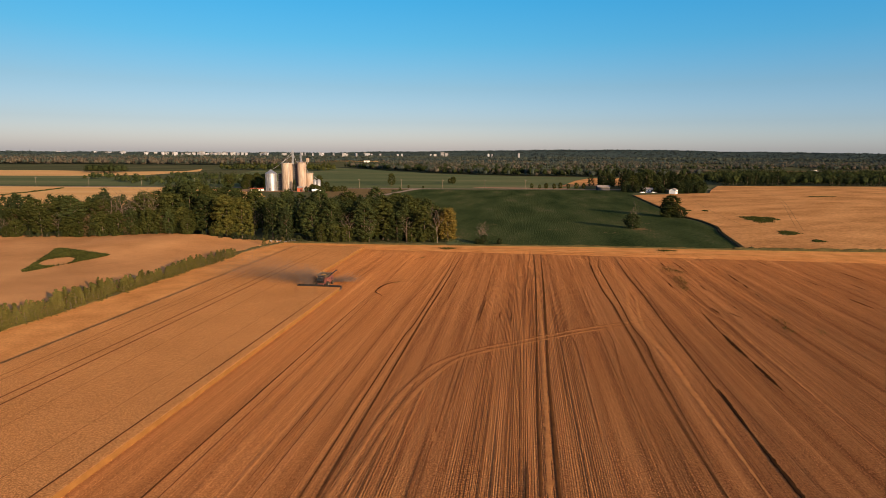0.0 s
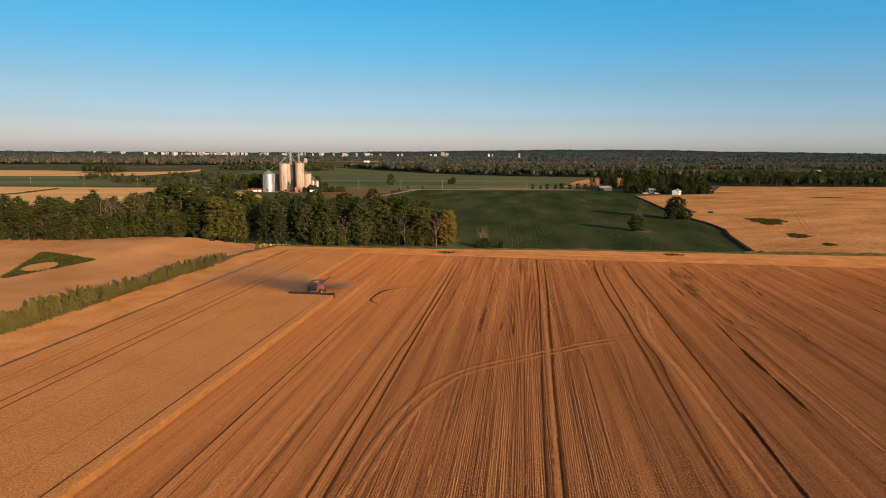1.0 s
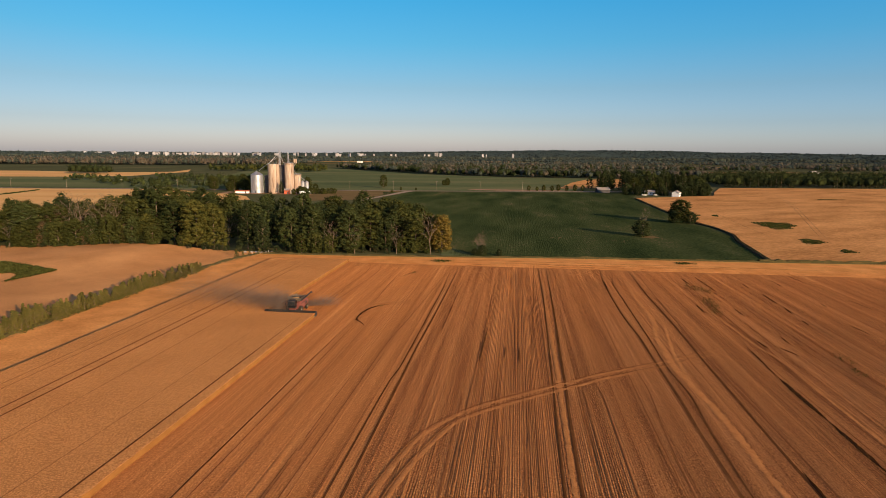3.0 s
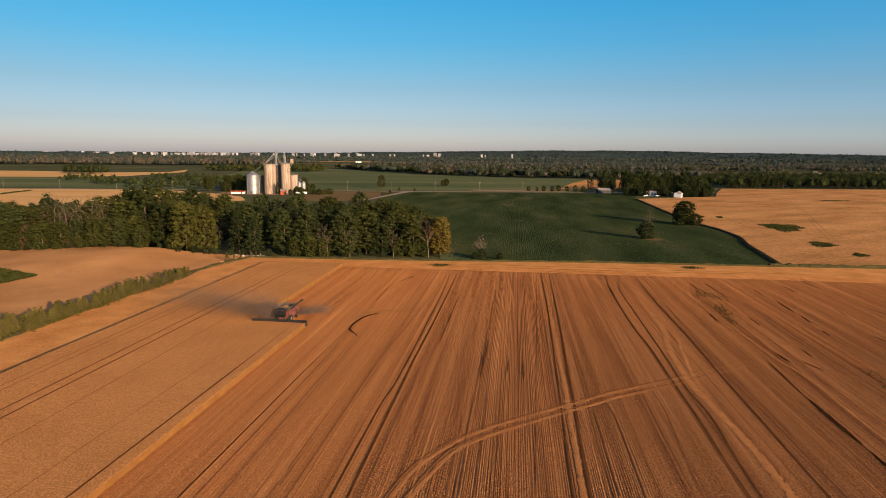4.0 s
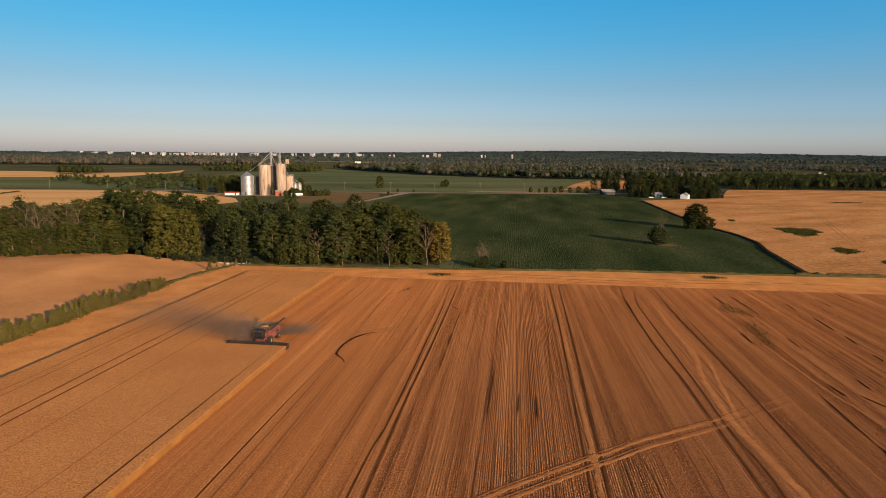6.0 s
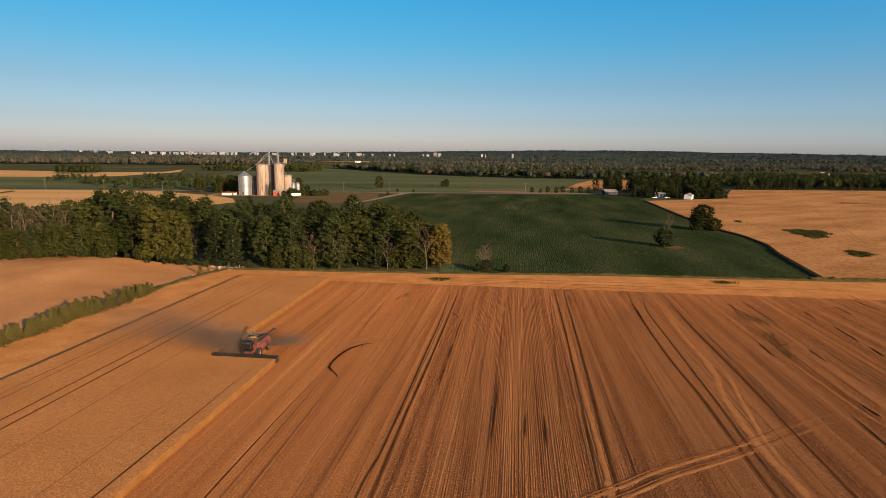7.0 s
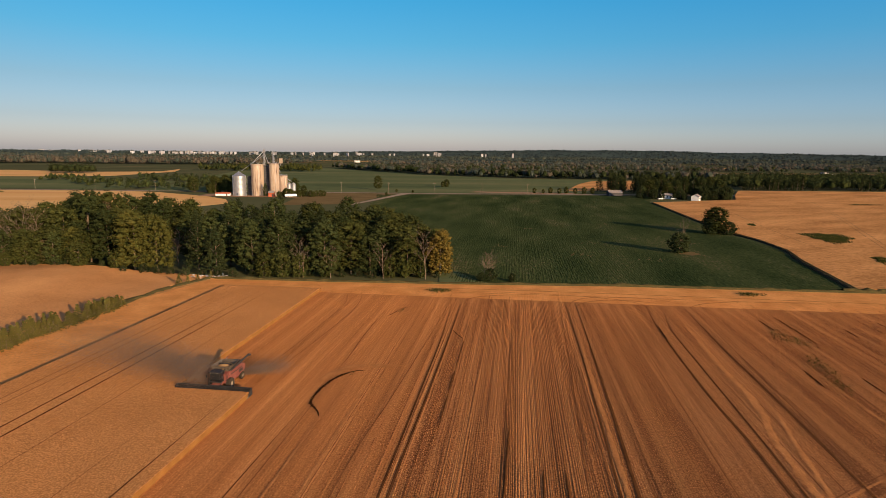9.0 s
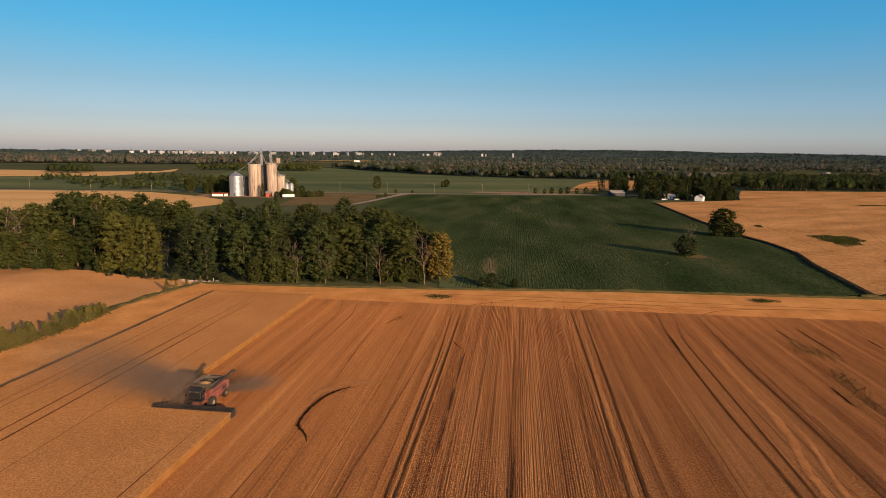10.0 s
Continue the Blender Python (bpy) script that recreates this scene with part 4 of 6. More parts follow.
for ob, x, y, s in ((T_A, -60, 236, 0.85), (T_B, -96, 244, 0.9), (T_C, -48, 238, 0.85), (T_D, -40, 250, 0.85), (T_E, -1.8, 233, 0.92), (T_F, -118, 239, 0.9), (T_R, -148, 241, 0.9)):
    put(ob, x, y, s)
WOOD = [(-215, 236), (-140, 238), (-85, 231), (-60, 229), (0, 229), (-4, 245), (-34, 304), (-68, 306), (-92, 300), (-150, 303), (-260, 300)]
for x, y in scatter(WOOD, 8.0, 31):
    front = y < 240
    if 250 < y < 282 and x < -34 and rnd.random() < 0.5:
        continue
    west = x < -112
    r = rnd.random()
    if -145 < x < -123 and y < 244 or x > -97 and x < -82 and y < 240:
        continue
    if x > -9 and y < 262:
        pick = T_E if r < 0.4 else T_B
    elif x > -48:
        pick = T_A if r < 0.5 else T_B if r < 0.85 else T_C
    elif west and front:
        pick = T_F if r < 0.34 else T_R if r < 0.58 else T_H if r < 0.66 else T_B if r < 0.85 else T_A
    elif west:
        pick = T_B if r < 0.36 else T_A if r < 0.60 else T_R if r < 0.80 else T_C if r < 0.92 else T_G if r < 0.97 else T_H
    elif -112 < x < -88:
        pick = T_B if r < 0.7 else T_A
    else:
        pick = T_A if r < 0.35 else T_C if r < 0.68 else T_D if r < 0.86 else T_B if r < 0.95 else T_H
    s = rnd.uniform(0.74, 0.98) * (0.90 if x > -34 else 0.93 if x > -92 else 1.02 if x > -104 else 1.2 if x > -140 else 1.0 if x > -160 else 0.86 if x > -185 else 0.74)
    put(pick, x, y, s * 1.15, s * rnd.uniform(0.92, 1.08))
for x, y, s in ((-7, 246, 0.74), (-11, 256, 0.82), (-17, 268, 0.86), (-22, 280, 0.9), (-28, 292, 0.9), (-13, 238, 0.82), (-20, 235, 0.78), (-27, 238, 0.84), (-34, 234, 0.8), (-18, 252, 0.88), (-30, 262, 0.92)):
    put(T_A if int(y) % 2 else T_B, x, y, s * 1.12, s)
for k in range(46):  # undergrowth along the front of the wood
    x = -205 + 4.5 * k + rnd.uniform(-1, 1)
    put(SCRUB if rnd.random() < 0.8 else T_F, x, 228.5 + (4 if x < -150 else 2.5 if x < -95 else 0) + rnd.uniform(-0.5, 2), rnd.uniform(0.35, 0.75))
for k in range(245):  # the hedge west of the crop, close set and uneven in height
    t = (k + rnd.uniform(-0.5, 0.5)) / 245
    x, y = -95.5 + 20.5 * t + 2.5 * t * (1 - t) + rnd.uniform(-1.5, 1.3), 74 + 121 * t
    tall = 0.92 + 0.34 * noise.noise((y * 0.11, 3.3, 0)) + rnd.uniform(-0.12, 0.16) - 0.12 * t
    tall *= 0.55 if 0.87 < t < 0.90 else 1.0
    put(BUSH, x, y, rnd.uniform(0.8, 1.25), max(0.4, tall * rnd.uniform(0.78, 1.05)))
for x, y, sc in ((-70, 219, 0.5), (-71.5, 217, 0.7), (-69, 223, 0.4), (-66.5, 226, 0.5)):
    put(BUSH, x, y, sc * 1.3, sc)
put(T_G, 11.5, 226.5, 0.66, 0.58)
put(T_G, 12.2, 227.2, 0.6, 0.52)
put(T_G, 10.8, 227.0, 0.5, 0.5)
put(T_H, 12.8, 226.2, 0.5)
put(T_K, 12.5, 225.5, 0.42, 0.4)
put(T_K, 10, 225.5, 0.34, 0.26)
put(T_K, 18.5, 225.0, 0.26, 0.26)
for x, y, s in ((-92, 234, 0.98), (-86.5, 236, 0.92), (-111, 236.5, 0.62), (-3, 240, 0.72)):
    put(T_Y, x, y, s * 1.1, s)
for x, y, s in ((-142, 240.2, 1.15), (-137, 239.5, 1.25), (-134.5, 241.6, 1.1), (-129, 240, 1.25), (-125, 240.8, 1.1), (-119, 235.5, 0.8), (-163, 236.5, 0.85)):
    put(T_G if s > 0.9 else T_H, x, y, s)
for k in range(17):  # low green trees before the bare ones
    x = -158 + 3.1 * k + rnd.uniform(-1, 1)
    put((T_F, T_B, T_F, T_R, T_A)[k % 5], x, 233.5 + rnd.uniform(-1, 2.5), (0.8, 0.55, 0.9, 0.62, 0.5)[k % 5] * rnd.uniform(0.9, 1.2))
put(T_K, 86.3, 279, 0.95, 0.8)
put(T_G, 87.0, 278.6, 0.55, 0.92)
put(T_B, 124.5, 334, 1.15, 0.72)
put(T_K, 129, 331, 0.8, 0.65)
put(T_K, 124, 335.5, 1.15, 1.05)
put(T_K, 121.5, 333, 0.85, 0.75)
for x, y, s in ((-6, 227.4, 0.95), (-33, 227.4, 0.85), (-41, 227.8, 0.95), (-18, 227.5, 0.7)):
    put(T_H if x < -30 else T_G, x, y, s)

# ---- far woods ----
def mixed_wood(name, poly, spacing, height, label, seed, sprays=30, leaf_size=1.5, aspect=0.55, mats=("leaf_dark", "leaf_dark", "leaf_green", "leaf_brown"), gap=None):
    places = scatter(poly, spacing, seed)
    if gap:
        places = [p for p in places if noise.noise((p[0] * gap[0], p[1] * gap[0] * 0.6, seed)) > gap[1]]
    rnd = random.Random(seed)
    for k, m in enumerate(mats):
        mine = [p for p in places if (int(p[0] * 7) + int(p[1] * 3)) % len(mats) == k] if len(mats) > 1 else places
        if mine:
            far_wood(name, mine, height, m, label, seed * 10 + k, sprays, leaf_size, aspect)


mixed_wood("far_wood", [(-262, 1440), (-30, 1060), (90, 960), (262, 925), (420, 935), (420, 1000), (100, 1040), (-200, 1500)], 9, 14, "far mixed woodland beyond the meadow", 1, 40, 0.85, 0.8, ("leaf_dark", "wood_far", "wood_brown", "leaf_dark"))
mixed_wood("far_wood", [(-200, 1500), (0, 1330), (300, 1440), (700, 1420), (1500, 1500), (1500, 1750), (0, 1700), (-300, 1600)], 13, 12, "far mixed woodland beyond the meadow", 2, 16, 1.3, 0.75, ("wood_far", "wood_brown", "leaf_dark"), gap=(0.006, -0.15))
mixed_wood("conifer_wood", [(322, 692), (480, 700), (900, 712), (1000, 930), (560, 900), (420, 935), (330, 800)], 10, 14, "dark conifer and broadleaf wood behind the wheat", 3, 75, 0.75, 0.7, ("leaf_dark", "leaf_green", "leaf_dark", "leaf_dark"))
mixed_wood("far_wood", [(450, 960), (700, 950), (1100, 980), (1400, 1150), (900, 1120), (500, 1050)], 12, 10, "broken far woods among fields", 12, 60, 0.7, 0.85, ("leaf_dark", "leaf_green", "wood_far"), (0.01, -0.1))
sheet("field_far_east", [(380, 1160), (900, 1200), (1500, 1260), (1500, 1420), (420, 1370)], "wheat_dull", "dull stubble field among far woods", 0.03, 0.0, 120)
sheet("field_far_north", [(60, 1120), (360, 1080), (380, 1160), (400, 1330), (40, 1260)], "meadow", "green field among far woods", 0.03, 0.0, 120)
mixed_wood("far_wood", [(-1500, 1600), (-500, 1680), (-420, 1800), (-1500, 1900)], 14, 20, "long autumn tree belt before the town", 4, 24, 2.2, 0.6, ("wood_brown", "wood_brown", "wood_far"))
mixed_wood("field_trees", [(-622, 985), (-560, 978), (-552, 1010), (-630, 1020)], 7, 15, "grove of trees in the far wheat", 5, 36, 1.1, 0.8, ("leaf_dark",))
mixed_wood("field_trees", [(-330, 615), (-215, 612), (-180, 660), (-230, 790), (-420, 850), (-520, 800), (-400, 700)], 13, 8, "scattered trees and scrub behind the silos", 6, 36, 1.0, 0.65, ("leaf_dark", "leaf_dark", "leaf_green"), (0.02, -0.05))
mixed_wood("field_trees", [(-900, 690), (-560, 700), (-560, 730), (-900, 740)], 12, 6, "scrub along the far field", 7, 30, 1.2, 0.7, ("leaf_dark", "leaf_olive"), (0.02, 0.0))
mixed_wood("field_trees", [(-480, 1190), (-250, 1150), (-250, 1300), (-480, 1250)], 14, 13, "trees along the far meadow", 8, 24, 1.8, 0.6, ("leaf_dark", "leaf_olive"))
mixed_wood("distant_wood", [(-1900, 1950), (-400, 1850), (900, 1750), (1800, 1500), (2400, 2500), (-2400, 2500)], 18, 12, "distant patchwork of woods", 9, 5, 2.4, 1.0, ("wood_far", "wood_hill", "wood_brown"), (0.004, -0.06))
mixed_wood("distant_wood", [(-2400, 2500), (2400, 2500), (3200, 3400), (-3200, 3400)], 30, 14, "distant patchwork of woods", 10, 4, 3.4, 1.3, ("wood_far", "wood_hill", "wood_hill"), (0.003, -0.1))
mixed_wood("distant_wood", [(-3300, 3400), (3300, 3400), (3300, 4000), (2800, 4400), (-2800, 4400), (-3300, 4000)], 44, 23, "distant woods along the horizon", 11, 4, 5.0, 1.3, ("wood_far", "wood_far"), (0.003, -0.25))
for x, y, w, d, m in ((-900, 2050, 300, 60, "meadow"), (-1450, 2300, 420, 60, "wheat_dull"), (-300, 2150, 260, 50, "wheat_dull"), (350, 1950, 320, 60, "meadow"), (760, 1860, 240, 40, "stubble_pale"), (1250, 1900, 360, 50, "wheat_dull"), (-650, 2700, 420, 90, "stubble_pale"), (120, 2600, 380, 80, "wheat_dull")):
    sheet("field_distant", [(x - w, y - d), (x + w * 0.9, y - d * 1.2), (x + w, y + d), (x - w * 0.8, y + d * 0.9)], m, "narrow field among distant woods", 0.05, 0.0, 300)


def hill_top(b):
    """Height of the horizon ridge at a bearing in degrees."""
    return 36 + 36 * max(0, min(1, (b + 14) / 24)) - 22 * max(0, min(1, (b - 18) / 18)) + 5 * noise.noise((b * 0.22, 3, 0)) + 2.2 * noise.noise((b * 1.3, 7, 0))


def hills():
    """Low wooded hills that close the horizon."""
    verts, faces = [], []
    n = 160
    for k in range(n + 1):
        a = radians(-48 + 96 * k / n)
        top = hill_top(math.degrees(a))
        for r, z in ((4350, -1), (4600, top * 0.75), (4800, top), (4940, top * 0.9)):
            verts.append((r * math.sin(a), 60 + r * math.cos(a), z))
    for k in range(n):
        for j in range(3):
            faces.append((k * 4 + j, k * 4 + 4 + j, k * 4 + 5 + j, k * 4 + 1 + j))
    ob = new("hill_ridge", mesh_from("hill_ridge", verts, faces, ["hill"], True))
    tagged(ob, "low wooded hills along the horizon, tinted blue for haze", "hills", kind="structure")
    rng = random.Random(88)
    places, base = [], []
    for k in range(6000):
        b, r = rng.uniform(-47, 47), rng.uniform(4370, 4790)
        x, y = r * math.sin(radians(b)), 60 + r * math.cos(radians(b))
        if noise.noise((x * 0.004, y * 0.012, 5)) > -0.4:
            places.append((x, y))
            base.append(hill_top(b) * (0.75 * (r - 4350) / 250 if r < 4600 else 0.75 + 0.25 * (r - 4600) / 200) - 5)
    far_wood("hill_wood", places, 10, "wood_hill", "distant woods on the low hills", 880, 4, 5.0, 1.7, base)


hills()
CONIFER = tree("conifer", 28, 15, 2.9, 0.3, "leaf_dark", 56, 10, 0.42, "cone", "dark green spruce at the edge of the far wood")
front = random.Random(19)
for k in range(105):  # the wood's front behind the eastern wheat, of uneven height
    x = 316 + 5.4 * k + front.uniform(-2, 2)
    pick = CONIFER if front.random() < 0.6 else T_N
    if noise.noise((x * 0.011, 9, 0)) < -0.28:
        continue
    sc = front.uniform(0.5, 1.2) * (0.75 + 0.45 * noise.noise((x * 0.02, 4, 0)) + 0.2)
    put(pick, x, 690 + 0.034 * (x - 316) + front.uniform(-3, 6), sc * 1.1, sc)


# ---- far town ----
def block(name, x, y, w, d, h, mat, label, group="", storeys=0):
    ob = thing(name, x, y, label, "building", group, z=0)
    part("wall", box(bmesh.new(), (-w / 2, -d / 2, 0), (w / 2, d / 2, h), 0.3), mat, ob)
    part("roof", box(bmesh.new(), (-w / 2 - 0.5, -d / 2 - 0.5, h), (w / 2 + 0.5, d / 2 + 0.5, h + 1.0)), "roof", ob)
    if storeys:
        cols = max(2, int(w / 7))
        for i in range(storeys):
            for j in range(cols):
                x0 = -w / 2 + (j + 0.3) * w / cols
                part("window", box(bmesh.new(), (x0, -d / 2 - 0.25, (i + 0.35) * h / storeys), (x0 + w / cols * 0.45, -d / 2 - 0.02, (i + 0.8) * h / storeys)), "dark", ob)
    return ob


town = random.Random(12)
block("apartment_block", -66, 4000, 24, 18, 44, "city", "pale distant apartment tower above the woods", "far towers", 10)
block("apartment_block", -38, 4010, 20, 18, 40, "city", "pale distant apartment tower above the woods", "far towers", 9)
block("apartment_block", -1692, 4010, 20, 20, 40, "city", "white distant tower in the town", "far towers", 8)
for k in range(76):
    x = town.uniform(-2950, -2300) if k < 18 else town.gauss(-1750, 330) if k < 64 else town.uniform(-1100, -450)
    y = 4080 + town.uniform(-60, 120)
    block("town_building", x, y, town.choice([4, 5, 8, 12, 18, 30]), 25, town.choice([31, 32, 33, 34, 35, 36, 39]), "city", "pale low building of the distant town", "town on the horizon")
for x, w, h in ((-380, 12, 31), (-350, 7, 33), (-500, 10, 32), (-560, 7, 31), (-150, 10, 32), (250, 12, 36), (275, 6, 34), (-120, 18, 31), (460, 12, 40)):
    block("town_building", x, 4150, w, 25, h, "city", "pale low building of the distant town", "town on the horizon")
for x, y, w, h in ((-240, 1560, 13, 5), (-160, 1640, 10, 5), (-330, 2300, 20, 7), (700, 1150, 12, 5), (905, 1180, 9, 5), (760, 1260, 9, 5), (960, 1250, 9, 6), (440, 1020, 16, 6)):
    block("farm_building", x, y, w, 12, h, "white" if w != 16 else "red_roof", "white farm building among far fields", "far farms")


# ---- grain silos ----
def ring_wall(r, h, waves, depth, seg=40):
    prof = []
    for k in range(waves * 2 + 1):
        prof.append((r + (depth if k % 2 else 0), h * k / (waves * 2)))
    return prof


def concrete_silo(x, y, r, h, label):
    ob = thing("grain_silo", x, y, label, "silo", "grain silos", z=0)
    part("shaft", lathe(bmesh.new(), [(r, -0.3), (r, h - 0.8)], 40), "concrete", ob, "", True)
    part("parapet", lathe(bmesh.new(), [(r + 0.02, h - 0.85), (r + 0.28, h - 0.7), (r + 0.28, h), (r - 0.4, h + 0.05), (0, h + 0.5)], 40), "concrete", ob)
    for k in range(1, 9):
        z = h * k / 9.5
        part("hoop", lathe(bmesh.new(), [(r + 0.005, z), (r + 0.07, z + 0.04), (r + 0.07, z + 0.14), (r + 0.005, z + 0.18)], 40), "concrete", ob)
    bm = bmesh.new()
    a = radians(-60)
    cx, cy = (r + 0.25) * math.cos(a), (r + 0.25) * math.sin(a)
    for dx in (-0.25, 0.25):
        tube(bm, (cx + dx, cy, 1), (cx + dx, cy, h + 0.8), 0.05, seg=5)
    for k in range(int(h / 1.2)):
        tube(bm, (cx - 0.25, cy, 1.5 + 1.2 * k), (cx + 0.25, cy, 1.5 + 1.2 * k), 0.03, seg=4)
    part("ladder", bm, "steel", ob)
    bm = bmesh.new()
    for k in range(16):
        t, u = 2 * math.pi * k / 16, 2 * math.pi * (k + 1) / 16
        p, q = ((r + 0.1) * math.cos(t), (r + 0.1) * math.sin(t)), ((r + 0.1) * math.cos(u), (r + 0.1) * math.sin(u))
        tube(bm, (*p, h), (*p, h + 1.1), 0.04, seg=4)
        tube(bm, (*p, h + 1.1), (*q, h + 1.1), 0.04, seg=4)
    part("railing", bm, "steel", ob)
    return ob


def steel_bin(x, y, r, h, cap, label, rings=14):
    ob = thing("steel_bin", x, y, label, "grain bin", "steel grain bins", z=0)
    part("wall", lathe(bmesh.new(), ring_wall(r, h, rings, 0.06), 40), "steel", ob)
    bm = bmesh.new()
    lathe(bm, [(r + 0.25, h - 0.1), (r + 0.25, h), (0.5, h + cap), (0.5, h + cap + 0.35), (0, h + cap + 0.5)], 32)
    part("roof", bm, "steel", ob)
    for k in range(16):
        a = 2 * math.pi * k / 16
        part("rib", tube(bmesh.new(), (r * math.cos(a), r * math.sin(a), h + 0.08), (0.5 * math.cos(a), 0.5 * math.sin(a), h + cap + 0.05), 0.07, seg=4), "steel", ob)
        part("stiffener", box(bmesh.new(), (-0.05, -0.05, 0), (0.05, 0.05, h)), "steel", ob).matrix_basis = pose((r + 0.08) * math.cos(a), (r + 0.08) * math.sin(a), 0, 0, 0, math.degrees(a))
    part("door", box(bmesh.new(), (-0.6, -r - 0.12, 0.5), (0.6, -r + 0.1, 2.6), 0.03), "dark", ob)
    return ob


def elevator(x, y, h, label, w=1.3):
    """A bucket elevator in a lattice tower."""
    ob = thing("bucket_elevator", x, y, label, "elevator", z=0)
    for sx in (-1, 1):
        for sy in (-1, 1):
            part("leg", tube(bmesh.new(), (sx * w / 2, sy * w / 2, 0), (sx * w / 2, sy * w / 2, h), 0.09, seg=5), "steel", ob)
    bm = bmesh.new()
    for k in range(int(h / 2)):
        for s in (-1, 1):
            tube(bm, (-w / 2, s * w / 2, 2 * k), (w / 2, s * w / 2, 2 * k + 2), 0.05, seg=4)
            tube(bm, (s * w / 2, -w / 2, 2 * k + 2), (s * w / 2, w / 2, 2 * k), 0.05, seg=4)
    part("bracing", bm, "steel", ob)
    part("casing", box(bmesh.new(), (-0.3, -0.25, 0), (0.3, 0.25, h + 0.5), 0.03), "steel", ob)
    part("head", box(bmesh.new(), (-0.6, -0.45, h + 0.3), (0.7, 0.45, h + 1.9), 0.2), "steel", ob)
    part("platform", box(bmesh.new(), (-w, -w, h - 1.2), (w, w, h - 1.05)), "steel", ob)
    return ob


def spout(p, q, r=0.16, label="galvanised grain spout between elevator and silo"):
    ob = thing("grain_spout", *p[:2], label, "pipe", "grain spouts", z=p[2])
    d = Vector(q) - Vector(p)
    part("pipe", tube(bmesh.new(), (0, 0, 0), d, r, seg=8), "steel", ob)
    part("collar", tube(bmesh.new(), d * 0.96, d, r * 1.6, seg=8), "steel", ob)


concrete_silo(-153, 545, 5.0, 25.4, "tall weathered beige concrete grain silo behind the wood")
concrete_silo(-139, 544, 4.0, 26.2, "tall sunlit beige concrete grain silo behind the wood")
# dark box for the set-back silo; its shade is put into the colour
tower = thing("elevator_tower", -145.8, 549, "dark box between two silos, coloured as a shaded silo", "tower", z=0)
part("wall", box(bmesh.new(), (-2.6, -2.5, 0), (2.8, 2.5, 24.6), 0.08), "dark", tower)
part("roof", box(bmesh.new(), (-2.8, -2.7, 24.6), (3.0, 2.7, 24.9), 0.05), "roof", tower)
for k in range(12):
    part("seam", box(bmesh.new(), (-2.62, -2.53, 2 * k + 0.9), (2.82, -2.5, 2 * k + 1.0)), "roof", tower)
leg = thing("elevator_tower", -160.4, 550, "dark blue-grey sheet-metal tower beside the steel bin", "tower", z=0)
part("wall", box(bmesh.new(), (-2.0, -2.0, 0), (2.0, 2.0, 15.5), 0.08), "dark", leg)
part("roof", box(bmesh.new(), (-2.2, -2.2, 15.5), (2.2, 2.2, 15.8), 0.05), "roof", leg)
for k in range(8):
    part("seam", box(bmesh.new(), (-2.03, -2.04, 1.9 * k + 0.8), (2.03, -2.0, 1.9 * k + 0.9)), "roof", leg)
concrete_silo(-133, 548, 3.4, 16.4, "shorter beige concrete silo beside the tall ones")
steel_bin(-168, 545, 5.2, 16.0, 3.2, "large round galvanised steel grain bin with a conical roof", 16)
steel_bin(-128.3, 548, 1.7, 9.6, 1.0, "small galvanised steel hopper bin beside the silos", 9)
steel_bin(-124.7, 548, 1.7, 9.6, 1.0, "small galvanised steel hopper bin beside the silos", 9)
elevator(-149.3, 552.5, 36.0, "tall lattice bucket elevator above the silos")
elevator(-141.0, 549.5, 34.0, "lattice bucket elevator above the sunlit silo")
spout((-149.3, 552, 36), (-157, 545.5, 26.2))
spout((-149.3, 552, 36), (-145.6, 551, 26.6))
spout((-141, 549, 34), (-139, 545, 26.9))
spout((-149.3, 552, 33), (-166, 546, 20.0))
spout((-141, 549, 30), (-134, 548, 17.2))
spout((-133, 547.5, 17), (-126, 548, 11.2))
hut = thing("head_house", -133.6, 545.5, "small pale steel head house on top of the silo", "shed", z=26.4)
part("wall", box(bmesh.new(), (-1.2, -1.2, 0), (1.2, 1.2, 3.8), 0.05), "concrete", hut)
part("roof", box(bmesh.new(), (-1.4, -1.4, 3.8), (1.4, 1.4, 4.0), 0.05), "roof", hut)
part("bracket", tube(bmesh.new(), (0, 0, 0.1), (-2.0, -0.5, -5.0), 0.15), "steel", hut)
part("bracket", tube(bmesh.new(), (-1.2, 0, 0.1), (-3.6, -1.0, -0.4), 0.15), "steel", hut)


